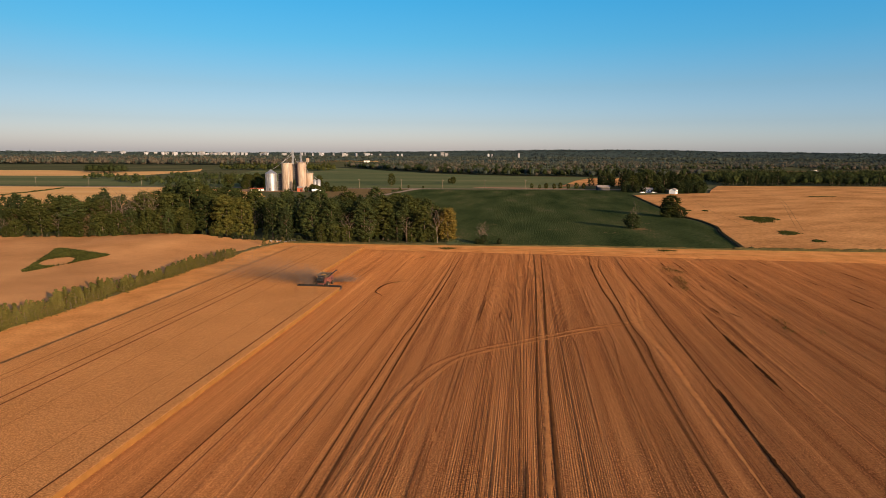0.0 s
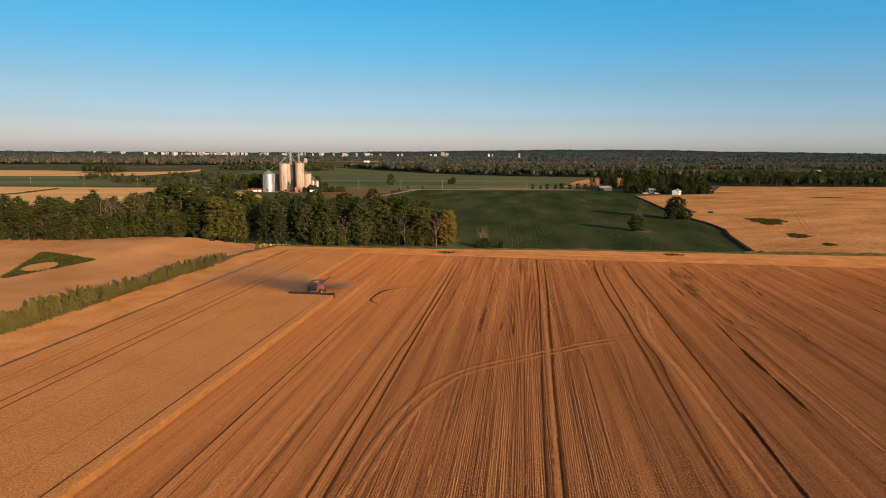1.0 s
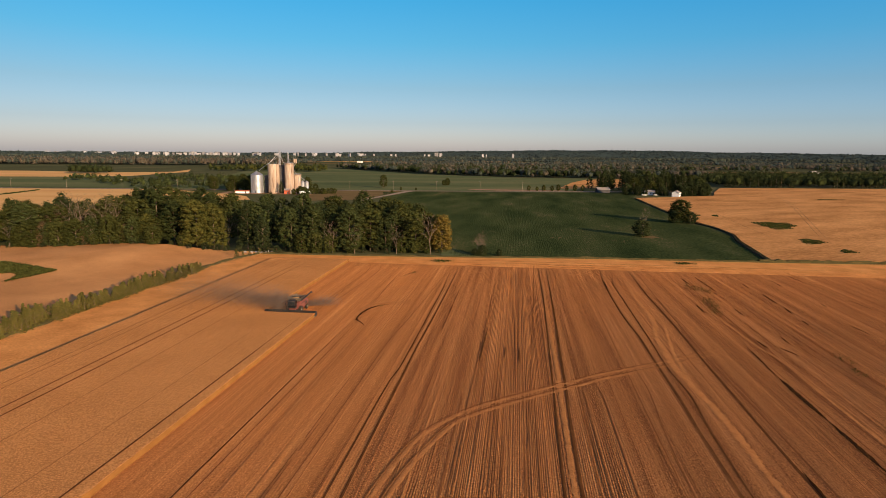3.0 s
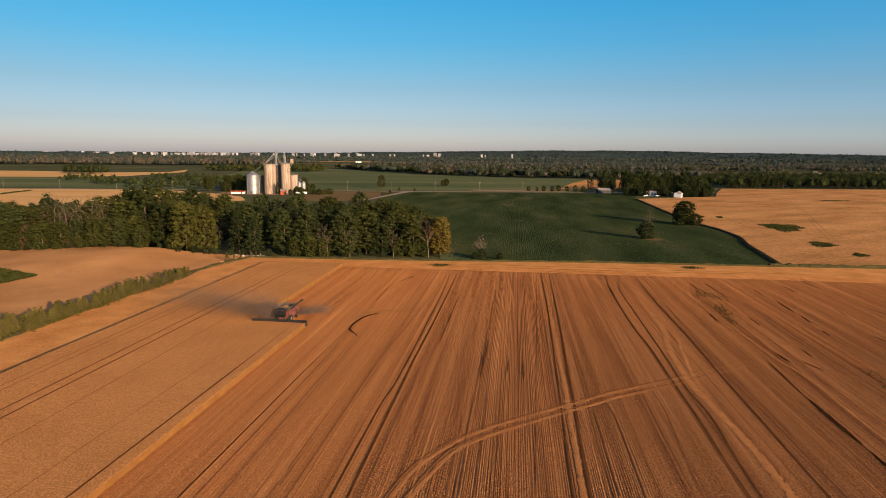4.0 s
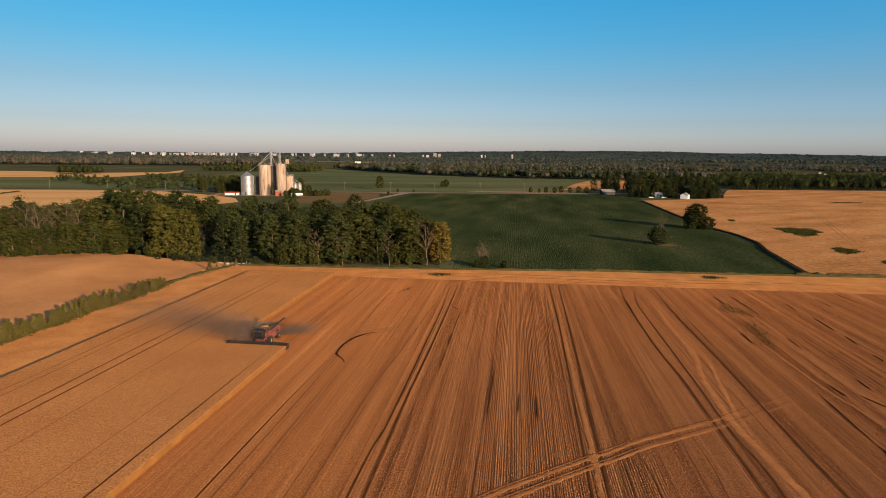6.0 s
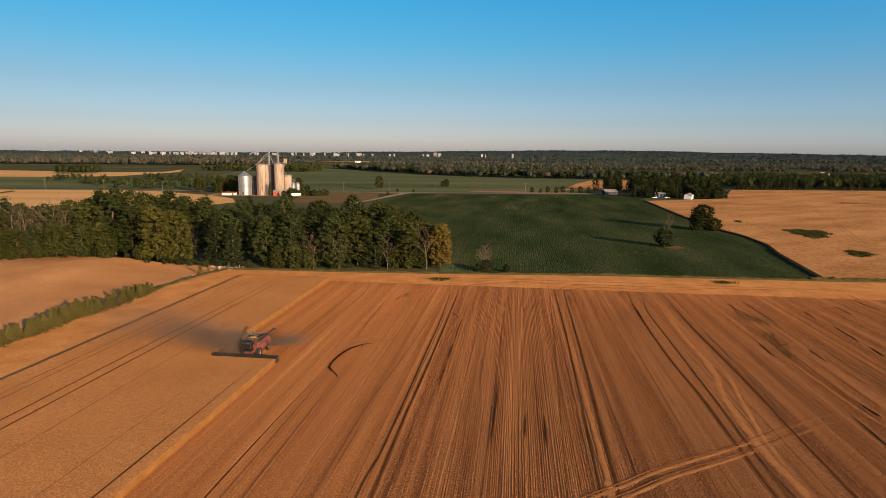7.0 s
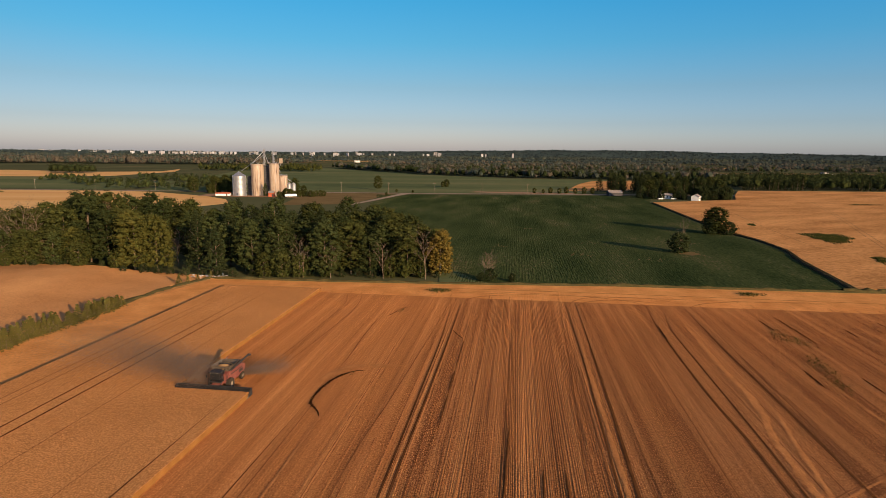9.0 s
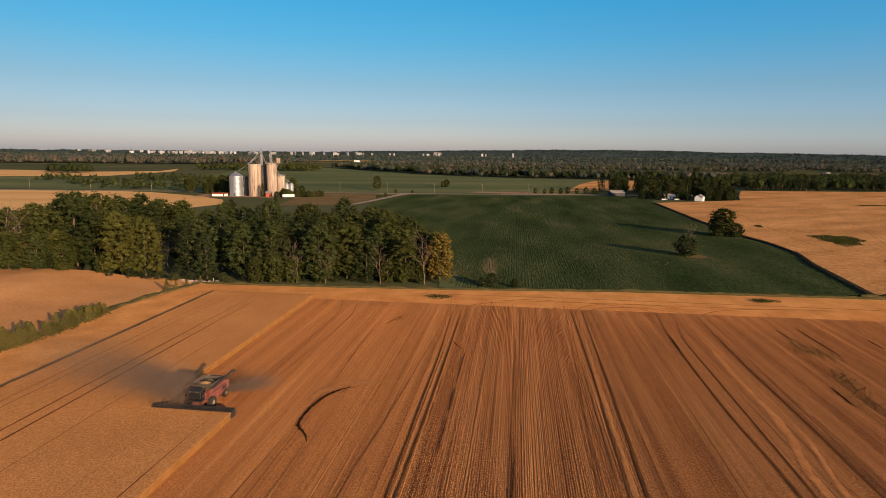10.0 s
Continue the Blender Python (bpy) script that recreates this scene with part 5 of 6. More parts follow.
def gabled(name, x, y, w, d, h, ridge_h, wall, roof, label, turn=0.0, windows=3, category="house"):
    ob = thing(name, x, y, label, category, z=0, turn=turn)
    bm = bmesh.new()
    vs = [bm.verts.new(p) for p in ((-w / 2, -d / 2, 0), (w / 2, -d / 2, 0), (w / 2, d / 2, 0), (-w / 2, d / 2, 0),
                                    (-w / 2, -d / 2, h), (w / 2, -d / 2, h), (w / 2, d / 2, h), (-w / 2, d / 2, h), (-w / 2, 0, ridge_h), (w / 2, 0, ridge_h))]
    for f in ((0, 1, 5, 4), (2, 3, 7, 6), (1, 2, 6, 9, 5), (3, 0, 4, 8, 7), (4, 5, 9, 8), (6, 7, 8, 9), (3, 2, 1, 0)):
        bm.faces.new([vs[i] for i in f])
    part("wall", bm, wall, ob)
    s = math.hypot(d / 2, ridge_h - h)
    tilt = math.degrees(math.atan2(ridge_h - h, d / 2))
    for side in (-1, 1):
        r = part("roof", box(bmesh.new(), (-w / 2 - 0.4, -s / 2 - 0.25, 0.0), (w / 2 + 0.4, s / 2 + 0.1, 0.18), 0.03), roof, ob)
        r.matrix_basis = pose(0, side * d / 4, (h + ridge_h) / 2 + 0.05, -side * tilt, 0, 0) if side > 0 else pose(0, side * d / 4, (h + ridge_h) / 2 + 0.05, tilt, 0, 0)
    for k in range(windows):
        x0 = -w / 2 + (k + 0.5) * w / windows
        win = part("window", box(bmesh.new(), (x0 - 0.5, -d / 2 - 0.06, h * 0.4), (x0 + 0.5, -d / 2 + 0.05, h * 0.8), 0.02), "glass", ob)
        part("frame", box(bmesh.new(), (x0 - 0.6, -d / 2 - 0.03, h * 0.4 - 0.1), (x0 + 0.6, -d / 2 + 0.02, h * 0.8 + 0.1), 0.02), "white", win)
    part("door", box(bmesh.new(), (w * 0.3 - 0.5, -d / 2 - 0.05, 0.02), (w * 0.3 + 0.5, -d / 2 + 0.03, 2.1), 0.02), "dark", ob)
    return ob


gabled("shed", -180, 541, 11, 4, 1.8, 2.5, "white", "red_roof", "low white shed with a rusty red roof by the silos", 4, 0, "shed")
gabled("shed", -139.5, 536.5, 4, 4, 3.2, 4.4, "red_roof", "roof", "small rust red shed at the silo's foot", 0, 0, "shed")
gabled("house", 202, 541, 7, 6, 3.3, 4.9, "white", "roof", "white farmhouse among dark trees", 55, 2)
for x, y, sc in ((212, 546, 1.05), (217, 552, 0.8), (194, 553, 0.9)):
    put(T_K, x, y, sc)
gabled("house", 184, 558, 9, 6, 2.8, 4.2, "white", "roof", "low farmhouse half hidden by trees", 0, 3)
gabled("barn", 150, 590, 12, 7, 2.8, 4.6, "dark", "roof", "grey barn behind the farm trees", 5, 0, "barn")


def trailer(x, y, turn, label):
    ob = thing("farm_trailer", x, y, label, "trailer", z=0, turn=turn)
    part("box", box(bmesh.new(), (-4.5, -1.25, 1.1), (4.5, 1.25, 2.9), 0.08), "white", ob)
    part("drawbar", tube(bmesh.new(), (4.4, 0, 1.0), (6.3, 0, 0.8), 0.12), "dark", ob)
    for sx in (-2.8, -1.4):
        for sy in (-1.15, 1.15):
            tyre = part("wheel", tube(bmesh.new(), (sx, sy - 0.18, 0.55), (sx, sy + 0.18, 0.55), 0.55, seg=16), "rubber", ob)
            part("rim", tube(bmesh.new(), (sx, sy - 0.2, 0.55), (sx, sy + 0.2, 0.55), 0.28, seg=12), "rim", tyre)
    return ob


trailer(-122, 528, 25, "white farm trailer parked beside the silos")


def car(x, y, turn, mat, label):
    ob = thing("car", x, y, label, "car", "cars at the farm", z=0, turn=turn)
    part("body", box(bmesh.new(), (-2.2, -0.9, 0.35), (2.2, 0.9, 1.0), 0.18), mat, ob)
    part("cabin", box(bmesh.new(), (-1.2, -0.78, 0.95), (1.0, 0.78, 1.55), 0.22), "glass", ob)
    for sx in (-1.35, 1.35):
        for sy in (-0.82, 0.82):
            w = part("wheel", tube(bmesh.new(), (sx, sy - 0.1, 0.33), (sx, sy + 0.1, 0.33), 0.33, seg=14), "rubber", ob)
            part("rim", tube(bmesh.new(), (sx, sy - 0.11, 0.33), (sx, sy + 0.11, 0.33), 0.2, seg=10), "steel", w)


car(176, 548, 10, "white", "white car parked by the farmhouse")
car(187, 549, 0, "white", "pale car parked by the farmhouse")

# trees about the farm, the silos and the road
for k in range(74):
    x, y = rnd.uniform(150, 262), rnd.uniform(560, 655)
    if abs(x - 183) < 9 and abs(y - 556) < 9 or abs(x - 155) < 14 and y < 606 or x > 236 and y < 600:
        continue
    pick = (T_N, T_A, T_C, T_B, T_D)[k % 5]
    put(pick, x, y, rnd.uniform(0.8, 1.15), rnd.uniform(0.72, 1.05))
for x, y, s in ((210, 546, 1.1), (217, 544, 0.95), (223, 548, 1.2), (230, 549, 1.25), (226, 543, 0.8), (234, 556, 1.1), (208, 553, 1.2), (194, 545, 0.6), (188, 550, 0.5), (172, 553, 0.9), (219, 558, 1.2), (164, 561, 1.1), (178, 551, 0.6)):
    put(T_K, x, y, s)
put(T_C, -144.5, 537, 0.55)
for k in range(14):
    put(T_F, -131 + 2.4 * k + rnd.uniform(-1, 1), 532 + 0.9 * k + rnd.uniform(-3, 3), rnd.uniform(0.4, 0.7))
for x, y, s in ((-128, 566, 1.0), (-122, 572, 0.9), (-178, 580, 0.9), (-190, 590, 1.0), (-200, 584, 0.9), (-210, 600, 1.0)):
    put(T_F if s < 1 else T_B, x, y, s * 0.8)
for k in range(12):
    put(T_B if k % 3 else T_F, rnd.uniform(-226, -176), rnd.uniform(570, 592), rnd.uniform(0.6, 0.95))
put(T_B, -66, 640, 0.8)
for x, y, s in ( (-3, 700, 0.6), (1, 702, 0.8), (-45, 604, 0.3), (-30, 602, 0.25), (82, 612, 0.5), (90, 610, 0.4), (97, 612, 0.55), (105, 610, 0.5), (112, 614, 0.6),
                (120, 612, 0.5), (128, 612, 0.6), (136, 613, 0.55), (-50, 560, 0.3)):
    put(T_F, x, y, s)


def pole(x, y):
    ob = thing("power_pole", x, y, "grey wooden power pole beside the road", "pole", "power poles", z=0)
    part("post", tube(bmesh.new(), (0, 0, -0.3), (0, 0, 9), 0.12, 0.08), "wood", ob)
    part("crossarm", box(bmesh.new(), (-1.1, -0.05, 8.4), (1.1, 0.05, 8.52), 0.02), "wood", ob)
    for sx in (-0.95, 0, 0.95):
        part("insulator", tube(bmesh.new(), (sx, 0, 8.5), (sx, 0, 8.7), 0.05), "white", ob)
    return ob


first = pole(-430, 603)
for x, y in ((-375, 603), (-320, 603), (-265, 603), (-95, 602), (-52, 602), (-10, 603), (33, 604), (75, 606)):
    copy_thing(first, pose(x, y, 0))

for x, y, w, d in ((90, 275, 5, 5), (60, 300, 9, 5), (72, 262, 6, 3), (48, 268, 5, 3), (38, 345, 7, 4), (85, 368, 10, 4), (20, 290, 4, 3), (100, 300, 4, 3)):
    rag = random.Random(int(x * 7 + y))
    for k in range(16):
        a, r = rag.uniform(0, 6.28), rag.uniform(0, 1) ** 0.6
        px, py, q = x + w * r * math.cos(a), y + d * 1.6 * r * math.sin(a), rag.uniform(0.3, 1.0)
        rut("bare_strip", [(px, py, 0), (px + RS * 1.5 * q, py + RC * 1.5 * q, 0), (px + RS * 3 * q, py + RC * 3 * q, 0)], 0.5 * q, "wheat_dull", 0.075, "thin dry strip among the beans", 0.8, 0.4, seed=int(px * 31) % 997, crest=0.02)
sheet("dirt_track", [(20, 618), (60, 604.5), (120, 606), (118, 618), (70, 626), (30, 630)], "soil", "bare brown soil beside the road", 0.05, 0.0, 40)
sheet("field_wheat_north", [(118, 650), (190, 672), (260, 800), (262, 905), (205, 890), (165, 797)], "wheat_far", "small golden stubble field beyond the road", 0.06, 0.0, 40)
sheet("farm_lane", [(-68, 470), (-64, 470), (-53, 508), (-40, 560), (-30, 590), (-40, 590), (-46, 562), (-58, 510)], "gravel", "pale gravel lane meeting the road", 0.07, 0.0, 40)
sheet("field_wheat_silo", [(-112, 462), (-68, 474), (-60, 510), (-48, 560), (-42, 588), (-118, 588), (-118, 530)], "wheat_dull", "dull stubble patch beside the silos", 0.03, 0.0, 40)
sheet("yard_silo", [(-200, 535), (-118, 528), (-112, 556), (-200, 562)], "soil", "bare dirt yard at the silos", 0.08, 0.0, 40)

def bare_patch(x, y, rx, ry, seed, mat="soil", label="bare dry soil patch among the beans"):
    """A ragged patch of ground."""
    rng = random.Random(seed)
    ph = [rng.uniform(0, 6) for _ in range(3)]
    bm = bmesh.new()
    ring = []
    for k in range(40):
        t = 2 * math.pi * k / 40
        q = 1 + 0.18 * math.sin(2 * t + ph[0]) + 0.12 * math.sin(5 * t + ph[1]) + 0.08 * math.sin(9 * t + ph[2])
        ring.append(bm.verts.new((x + rx * q * math.cos(t), y + ry * q * math.sin(t), 0.085)))
    bm.faces.new(ring)
    tagged(part("bare_patch", bm, mat, None), label, "soil", kind="structure")


bare_patch(89, 276.5, 3.2, 4.0, 3, "wheat_dull")
for px, py in ((-68.5, 224.0), (-64.0, 228.5)):
    post = thing("marker_post", px, py, "short white painted marker post at the field corner", "post", "marker posts")
    part("shaft", tube(bmesh.new(), (0, 0, -0.1), (0, 0, 0.8), 0.05, seg=10), "white", post)
    part("cap", lathe(bmesh.new(), [(0.065, 0.78), (0.065, 0.84), (0.0, 0.88)], 10), "white", post)
# weedy hollows in the wheat
for k, (x, y, r, long, turn) in enumerate(((168, 320, 9.5, 1.9, 68), (151, 262, 4.8, 1.9, 62), (149, 236.5, 2.8, 1.7, 60), (314, 505, 3.4, 4.0, 4), (148, 368, 2.0, 2.6, 60), (158, 367, 2.0, 3.0, 70))):
    ob = weed_patch(x, y, r * 0.92, 0.16, 300 + k, "weed_hollow", "green weedy hollow in the ripe wheat", long, 0.26, turn, 34)
    ob.location.z = 0.55
for k, line in enumerate(([(150, 250), (190, 330), (240, 430), (300, 560)], [(152, 249), (192, 329), (242, 429), (302, 559)], [(140, 270), (160, 360), (190, 470)], [(200, 230), (260, 330), (340, 460)], [(202.5, 230), (262.5, 330), (342.5, 460)])):
    rut("tramline", [(x, y, 0) for x, y in line], 0.22, "wheat_dull", 0.61, "faint sprayer tramline through the eastern wheat", 4.0, 0.2, seed=130 + k, crest=0.02)


def pond_hollow():
    """A three-cornered weedy hollow in the western wheat, bare and pale in the middle."""
    rng = np.random.default_rng(77)
    bm = bmesh.new()
    bm.faces.new([bm.verts.new((5.6 * (1 + 0.15 * math.sin(3 * t)) * math.cos(t), 8.5 * (1 + 0.12 * math.sin(2 * t + 1)) * math.sin(t), 0.42)) for t in [2 * math.pi * k / 36 for k in range(36)]])
    ob = part("bare_hollow", bm, "soil", None)
    ob.matrix_basis = pose(-124.5, 177.5, 0.0, 0, 0, 20)
    tagged(ob, "bare pale soil hollow in the wheat", "hollow", kind="structure")
    corner = np.array([(-124.3, 162.5), (-139, 200), (-114.5, 187.5)])
    w = rng.dirichlet((0.75, 0.75, 0.75), 15000)
    p = w @ corner + rng.normal(0, 0.5, (15000, 2))
    q = (p - (-124.5, 177.5)) @ np.array([(math.cos(0.35), -math.sin(0.35)), (math.sin(0.35), math.cos(0.35))])
    p = p[(q[:, 0] / 5.2) ** 2 + (q[:, 1] / 8.0) ** 2 > rng.uniform(0.75, 1.15, 15000)]
    n = len(p)
    c = np.c_[p, [rise(*a) for a in p] + rng.uniform(0.32, 0.75, n)]
    nrm = rng.normal(size=(n, 3)) * 0.6 + np.array([0, 0, 1.0])
    nrm /= np.linalg.norm(nrm, axis=1, keepdims=True)
    v, f = cards(c, nrm, 0.33, rng)
    ob = new("weed_ring", mesh_from("weed_ring", v, f, ["weeds"]))
    tagged(ob, "green weeds ringing a bare hollow in the wheat", "weeds", kind="stuff")


pond_hollow()


# ---- stones at the field corner ----
def stone(seed, r):
    rng = random.Random(seed)
    bm = bmesh.new()
    bmesh.ops.create_icosphere(bm, subdivisions=2, radius=r)
    for v in bm.verts:
        v.co *= 1 + 0.22 * noise.noise(v.co * (1.4 / r) + Vector((seed, 0, 0)))
        v.co.z *= 0.65
    return bm


for k in range(16):
    x, y = -68 + rnd.uniform(-7, 6), 227.5 + rnd.uniform(-1.0, 1.5)
    ob = part("field_stone", stone(k, rnd.uniform(0.25, 0.65)), "rock", None, "pale fieldstone in a pile at the field corner", True)
    ob.matrix_basis = pose(x, y, rise(x, y) + 0.15, 0, 0, rnd.uniform(0, 360))
    tagged(ob, category="stone", group="field stones")


# ---- combine harvester ----
def wheel(parent, x, y, r, w, rim_r):
    bm = bmesh.new()
    prof = [(rim_r, -w / 2), (r * 0.93, -w / 2), (r, -w * 0.38), (r, w * 0.38), (r * 0.93, w / 2), (rim_r, w / 2)]
    lathe(bm, prof, 28)
    for k in range(22):  # tread lugs
        a = 2 * math.pi * k / 22
        for s in (-1, 1):
            lug = bmesh.ops.create_cube(bm, size=1.0)["verts"]
            bmesh.ops.transform(bm, matrix=pose(0, 0, 0, 0, 0, math.degrees(a) + s * 4) @ pose(r + 0.02, 0, s * w * 0.23, 25 * s, 0, 0) @ Matrix.Diagonal((0.09, 0.09, w * 0.5, 1)), verts=lug)
    t = part("wheel", bm, "rubber", parent)
    t.matrix_basis = pose(x, y, r, 0, 90, 0)
    bm = bmesh.new()
    lathe(bm, [(rim_r + 0.01, -w * 0.42), (rim_r * 0.8, -w * 0.25), (rim_r * 0.35, -w * 0.2), (0.0, -w * 0.3)], 24)
    lathe(bm, [(rim_r + 0.01, w * 0.42), (rim_r * 0.8, w * 0.25), (rim_r * 0.35, w * 0.2), (0.0, w * 0.3)], 24)
    part("rim", bm, "rim", t)
    return t


def extruded(bm, outline, x0, x1):
    """A side outline in (y, z), drawn out across the machine from x0 to x1."""
    a = [bm.verts.new((x0, y, z)) for y, z in outline]
    b = [bm.verts.new((x1, y, z)) for y, z in outline]
    bm.faces.new(a)
    bm.faces.new(b[::-1])
    for k in range(len(outline)):
        j = (k + 1) % len(outline)
        bm.faces.new((a[j], a[k], b[k], b[j]))
    bmesh.ops.recalc_face_normals(bm, faces=bm.faces[:])
    return bm


def combine():
    """Faces along -y; the header's front edge lies at y = 0."""
    x, y = -34.5, 144.7
    ob = thing("combine_harvester", x, y, "dusty red combine harvester cutting wheat with a wide black header", "combine harvester", z=0.03, turn=-8.0)
    W = 1.6
    bm = bmesh.new()
    extruded(bm, [(2.6, 1.2), (2.6, 2.9), (3.6, 3.2), (7.6, 3.2), (9.6, 2.7), (10.0, 1.7), (9.4, 1.1), (6.0, 0.9)], -W + 0.12, W - 0.12)
    part("body", bm, "red", ob)
    for sx in (-1, 1):
        bm = bmesh.new()
        extruded(bm, [(3.0, 1.35), (3.0, 2.85), (7.6, 3.05), (9.0, 2.6), (9.2, 1.5), (6.4, 1.25)], sx * (W - 0.12), sx * W)
        p = part("side_panel", bm, "red", ob)
        part("stripe", box(bmesh.new(), (sx * W - 0.02, 3.4, 2.35), (sx * W + 0.02, 8.4, 2.5)), "black", p)
        part("vent", box(bmesh.new(), (sx * W - 0.02, 7.2, 1.6), (sx * W + 0.03, 8.6, 2.2), 0.02), "black", p)
    # grain tank with flared extensions and the crop heaped in it
    for x0, y0, x1, y1, dx, dy in ((-1.35, 3.5, -1.35, 6.8, -0.45, 0), (1.35, 3.5, 1.35, 6.8, 0.45, 0), (-1.35, 3.5, 1.35, 3.5, 0, -0.35), (-1.35, 6.8, 1.35, 6.8, 0, 0.35)):
        bm = bmesh.new()
        ex = 0.45 if dx == 0 else 0.0
        ey = 0.35 if dy == 0 else 0.0
        vs = [bm.verts.new(p) for p in ((x0, y0, 3.15), (x1, y1, 3.15), (x1 + dx + ex, y1 + dy + ey, 4.15), (x0 + dx - ex, y0 + dy - ey, 4.15))]
        bm.faces.new(vs)
        bmesh.ops.solidify(bm, geom=bm.faces[:], thickness=0.05)
        part("tank_panel", bm, "rim", ob, "dusty grey flared tank panel")
    bm = bmesh.new()
    bmesh.ops.create_icosphere(bm, subdivisions=3, radius=1.0)
    for v in bm.verts:
        v.co = Vector((v.co.x * 1.35, v.co.y * 1.6, max(v.co.z, -0.1) * 0.55 + 0.04 * noise.noise(v.co * 4)))
    g = part("grain_load", bm, "grain", ob, "golden grain piled in the tank", True)
    g.matrix_basis = pose(0, 5.15, 3.45)
    part("cross_auger", tube(bmesh.new(), (-1.2, 5.1, 3.95), (1.2, 5.1, 3.95), 0.16, seg=12), "black", ob)
    # cab
    bm = bmesh.new()
    extruded(bm, [(1.5, 1.9), (1.2, 2.4), (1.35, 3.5), (2.95, 3.5), (2.95, 1.9)], -0.95, 0.95)
    c = part("cab", bm, "glass", ob, "dark tinted glass cab")
    bm = box(bmesh.new(), (-1.1, 1.0, 3.5), (1.1, 3.05, 3.78), 0.1)
    part("cab_roof", bm, "black", c)
    for sx in (-0.95, 0.95):
        part("cab_pillar", tube(bmesh.new(), (sx, 1.28, 2.4), (sx, 1.38, 3.5), 0.05, seg=6), "black", c)
        part("cab_pillar", tube(bmesh.new(), (sx, 2.95, 1.9), (sx, 2.95, 3.5), 0.06, seg=6), "black", c)
        part("mirror", box(bmesh.new(), (sx * 1.6 - 0.13, 1.1, 2.7), (sx * 1.6 + 0.13, 1.18, 3.2), 0.03), "black", c)
        part("work_light", box(bmesh.new(), (sx * 0.7 - 0.12, 0.96, 3.56), (sx * 0.7 + 0.12, 1.04, 3.72), 0.02), "rim", c)
    part("cab_floor", box(bmesh.new(), (-1.1, 1.3, 1.75), (1.1, 3.0, 1.92), 0.04), "black", c)
    bm = bmesh.new()
    for k in range(5):
        box(bm, (1.25, 2.5, 0.6 + 0.3 * k), (1.65, 2.75, 0.64 + 0.3 * k))
    for yy in (2.5, 2.75):
        tube(bm, (1.65, yy, 0.5), (1.65, yy, 2.9), 0.025, seg=5)
    part("ladder", bm, "black", ob)
    # engine deck and exhaust
    part("engine_deck", box(bmesh.new(), (-1.3, 7.0, 3.1), (1.3, 8.9, 3.6), 0.1), "black", ob)
    part("exhaust", tube(bmesh.new(), (-0.9, 7.4, 3.5), (-0.9, 7.4, 4.3), 0.09), "steel", ob)
    # unloading auger swung back along the machine
    a = part("unloading_auger", tube(bmesh.new(), (1.55, 3.6, 3.1), (2.7, 9.0, 4.6), 0.19, seg=14), "black", ob)
    part("spout", tube(bmesh.new(), (2.69, 8.95, 4.6), (2.8, 9.55, 4.4), 0.24, 0.2, seg=12), "black", a)
    part("auger_elbow", tube(bmesh.new(), (1.5, 3.7, 2.2), (1.58, 3.65, 3.25), 0.24, seg=12), "red", a)
    # straw spreader
    part("spreader", box(bmesh.new(), (-1.3, 9.3, 0.9), (1.3, 10.4, 1.6), 0.15), "black", ob)
    # axles and wheels
    part("axle", box(bmesh.new(), (-1.9, 3.2, 0.8), (1.9, 3.6, 1.2), 0.05), "black", ob)
    for sx in (-1, 1):
        wheel(ob, sx * 1.75, 3.4, 0.98, 0.75, 0.45)
        wheel(ob, sx * 1.55, 8.3, 0.68, 0.5, 0.33)
    part("rear_axle", box(bmesh.new(), (-1.5, 8.15, 0.55), (1.5, 8.45, 0.8), 0.04), "black", ob)
    # feeder house
    bm = bmesh.new()
    extruded(bm, [(1.1, 0.45), (1.1, 1.25), (2.9, 2.0), (2.9, 1.1)], -0.75, 0.75)
    part("feeder_house", bm, "red", ob)
    # header: frame, draper belts, knife, reel, dividers
    L = 7.1
    h = part("header", box(bmesh.new(), (-L, 0.95, 0.25), (L, 1.12, 1.2), 0.04), "black", ob, "wide black grain header with a reel")
    part("top_beam", tube(bmesh.new(), (-L, 1.1, 1.28), (L, 1.1, 1.28), 0.12, seg=8), "black", h)
    part("table", box(bmesh.new(), (-L, 0.1, 0.14), (L, 1.0, 0.22), 0.02), "black", h)
    part("knife_bar", box(bmesh.new(), (-L, 0.0, 0.1), (L, 0.12, 0.16)), "steel", h)
    part("draper_auger", tube(bmesh.new(), (-L + 0.1, 0.72, 0.52), (L - 0.1, 0.72, 0.52), 0.22, seg=12), "black", h)
    for k in range(6):
        t = 2 * math.pi * k / 6 + 0.3
        cy, cz = 0.15 + 0.52 * math.cos(t), 0.95 + 0.52 * math.sin(t)
        bm = bmesh.new()
        tube(bm, (-L + 0.15, cy, cz), (L - 0.15, cy, cz), 0.035, seg=5)
        for j in range(58):
            xx = -L + 0.3 + j * (2 * L - 0.6) / 57
            tube(bm, (xx, cy, cz), (xx, cy + 0.03, cz - 0.24), 0.012, seg=3, caps=False)
        part("reel_bat", bm, "black", h)
    for xx in (-L + 0.15, -L / 3, L / 3, L - 0.15):
        bm = bmesh.new()
        for k in range(6):
            t = 2 * math.pi * k / 6 + 0.3
            tube(bm, (xx, 0.15, 0.95), (xx, 0.15 + 0.52 * math.cos(t), 0.95 + 0.52 * math.sin(t)), 0.025, seg=4)
        part("reel_spider", bm, "black", h)
    part("reel_shaft", tube(bmesh.new(), (-L + 0.1, 0.15, 0.95), (L - 0.1, 0.15, 0.95), 0.07, seg=8), "black", h)
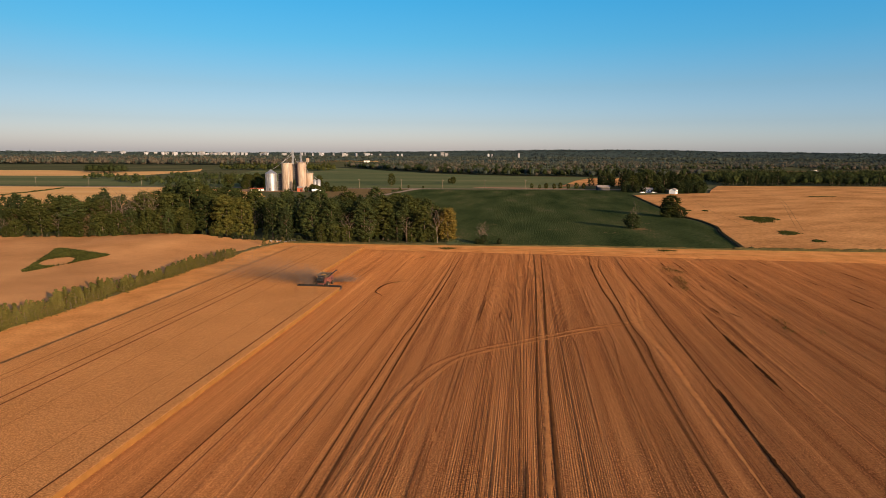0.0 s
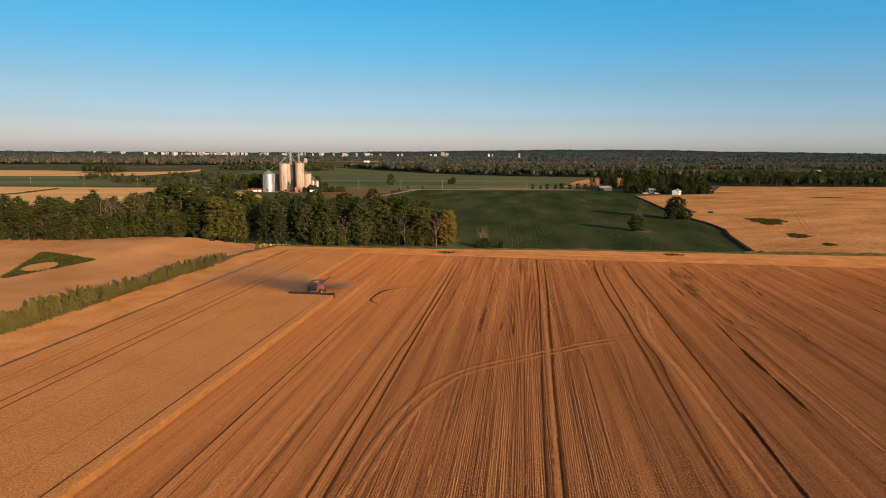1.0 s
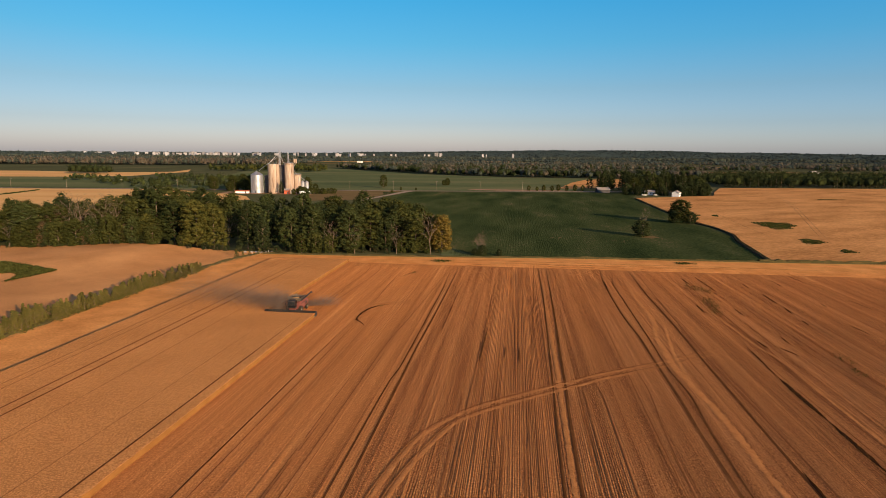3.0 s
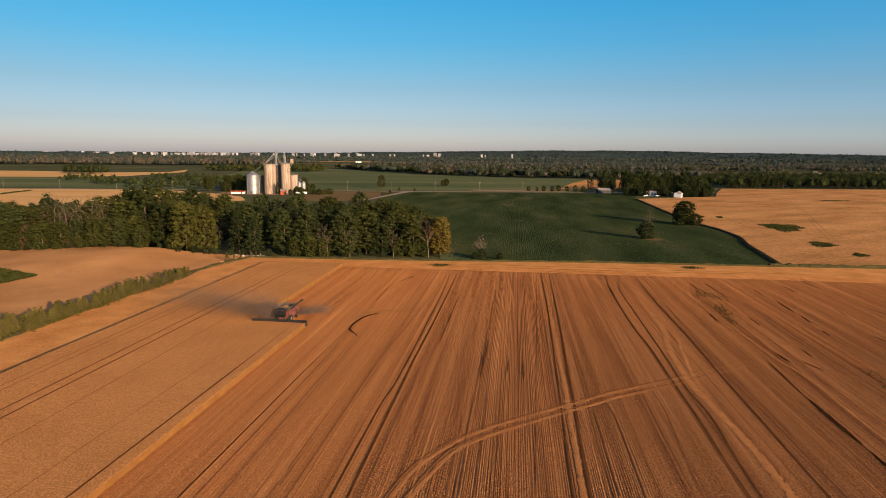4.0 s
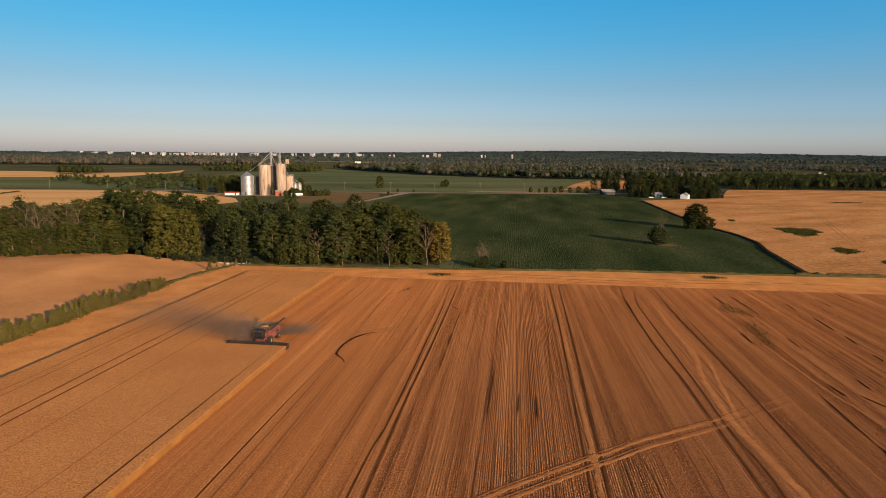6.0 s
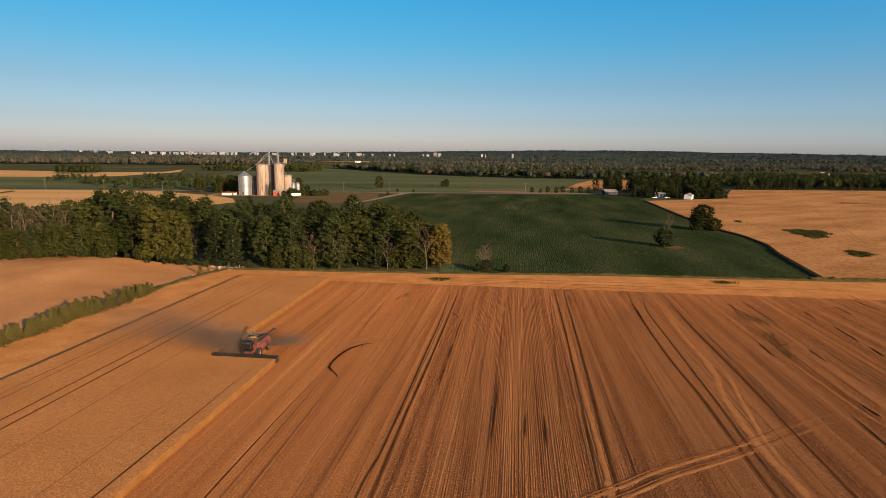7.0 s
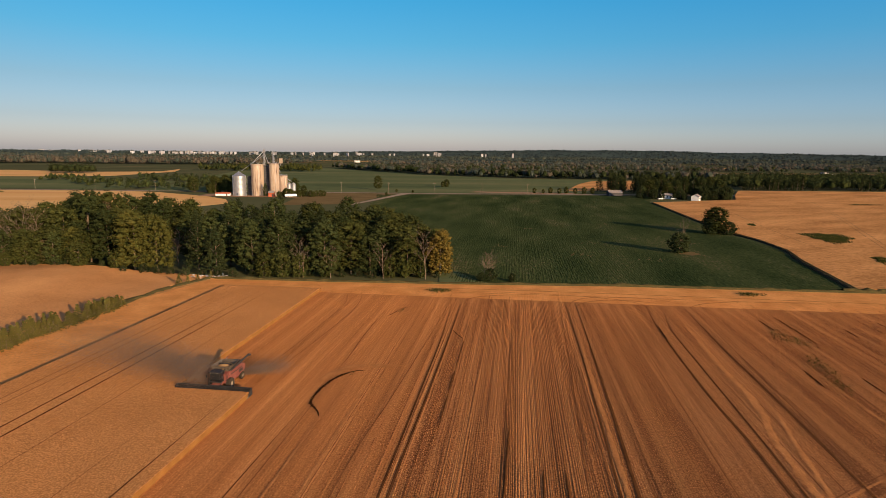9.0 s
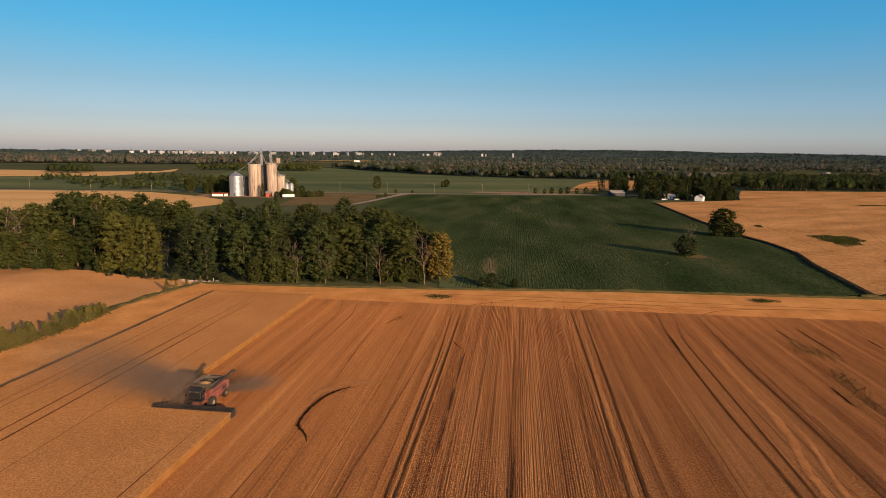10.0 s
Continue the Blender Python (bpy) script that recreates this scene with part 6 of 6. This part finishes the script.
    for sx in (-1, 1):
        bm = bmesh.new()
        extruded(bm, [(1.1, 0.12), (1.1, 1.35), (0.5, 1.4), (-0.3, 0.55), (-0.75, 0.12)], sx * L - 0.07, sx * L + 0.07)
        d = part("divider", bm, "black", h)
        part("divider_point", tube(bmesh.new(), (sx * L, -0.5, 0.28), (sx * L, -1.05, 0.08), 0.12, 0.02, seg=8), "rim", d, "pale worn divider point")
        part("reel_arm", tube(bmesh.new(), (sx * (L - 0.02), 1.1, 1.3), (sx * (L - 0.02), 0.15, 0.97), 0.06, seg=6), "black", h)
        part("gauge_wheel", tube(bmesh.new(), (sx * (L - 1.2) - 0.1, 1.45, 0.3), (sx * (L - 1.2) + 0.1, 1.45, 0.3), 0.3, seg=14), "rubber", h)
    part("hydraulic_hose", tube(bmesh.new(), (0.9, 1.1, 1.2), (0.8, 2.6, 1.7), 0.04, seg=6), "black", ob)
    for sx in (-1, 1):  # rails round the engine deck and a beacon on the cab
        bm = bmesh.new()
        for yy in (7.1, 8.0, 8.8):
            tube(bm, (sx * 1.25, yy, 3.55), (sx * 1.25, yy, 4.15), 0.025, seg=5)
        tube(bm, (sx * 1.25, 7.1, 4.15), (sx * 1.25, 8.8, 4.15), 0.025, seg=5)
        part("handrail", bm, "black", ob)
    part("beacon", tube(bmesh.new(), (0.85, 2.7, 3.75), (0.85, 2.7, 3.98), 0.07, seg=10), "grain", c, "amber beacon")
    ob.scale = (0.82, 0.82, 0.82)
    return ob


combine()


def dust():
    """Chaff and dust hanging about the machine: countless fine specks."""
    rng = np.random.default_rng(61)
    n1, n2 = 190000, 45000
    t = rng.uniform(0, 1, n1) ** 2.0
    a = np.stack([-2.6 - 25 * t + rng.normal(0, 1, n1) * (1.3 + 4 * t), 2.6 + 7 * t + rng.normal(0, 1, n1) * (1.4 + 3 * t), np.abs(rng.normal(1.2, 0.8, n1)) * (1.7 + 1.3 * t) + 0.3], 1)
    t = rng.uniform(0, 1, n2) ** 1.3
    b = np.stack([1.5 + 5.5 * t + rng.normal(0, 1, n2) * (0.3 + 1.0 * t), 7.6 + 2.6 * t + rng.normal(0, 1, n2) * (0.4 + 1.0 * t), 0.5 + np.abs(rng.normal(0.2, 0.6, n2)) * (0.6 + 1.2 * t)], 1)
    p = np.concatenate([a, b])
    n = len(p)
    r = rng.uniform(0.012, 0.030, (n, 1, 1))
    tri = rng.normal(size=(n, 3, 3)) * r
    v = (p[:, None] + tri).reshape(-1, 3)
    ob = new("chaff_dust", mesh_from("chaff_dust", v, np.arange(3 * n).reshape(-1, 3), ["dust"]))
    ob.matrix_basis = pose(-34.5, 144.7, 0, 0, 0, -6.8)
    tagged(ob, "brown chaff and dust hanging behind the harvester", "dust", kind="stuff")


dust()
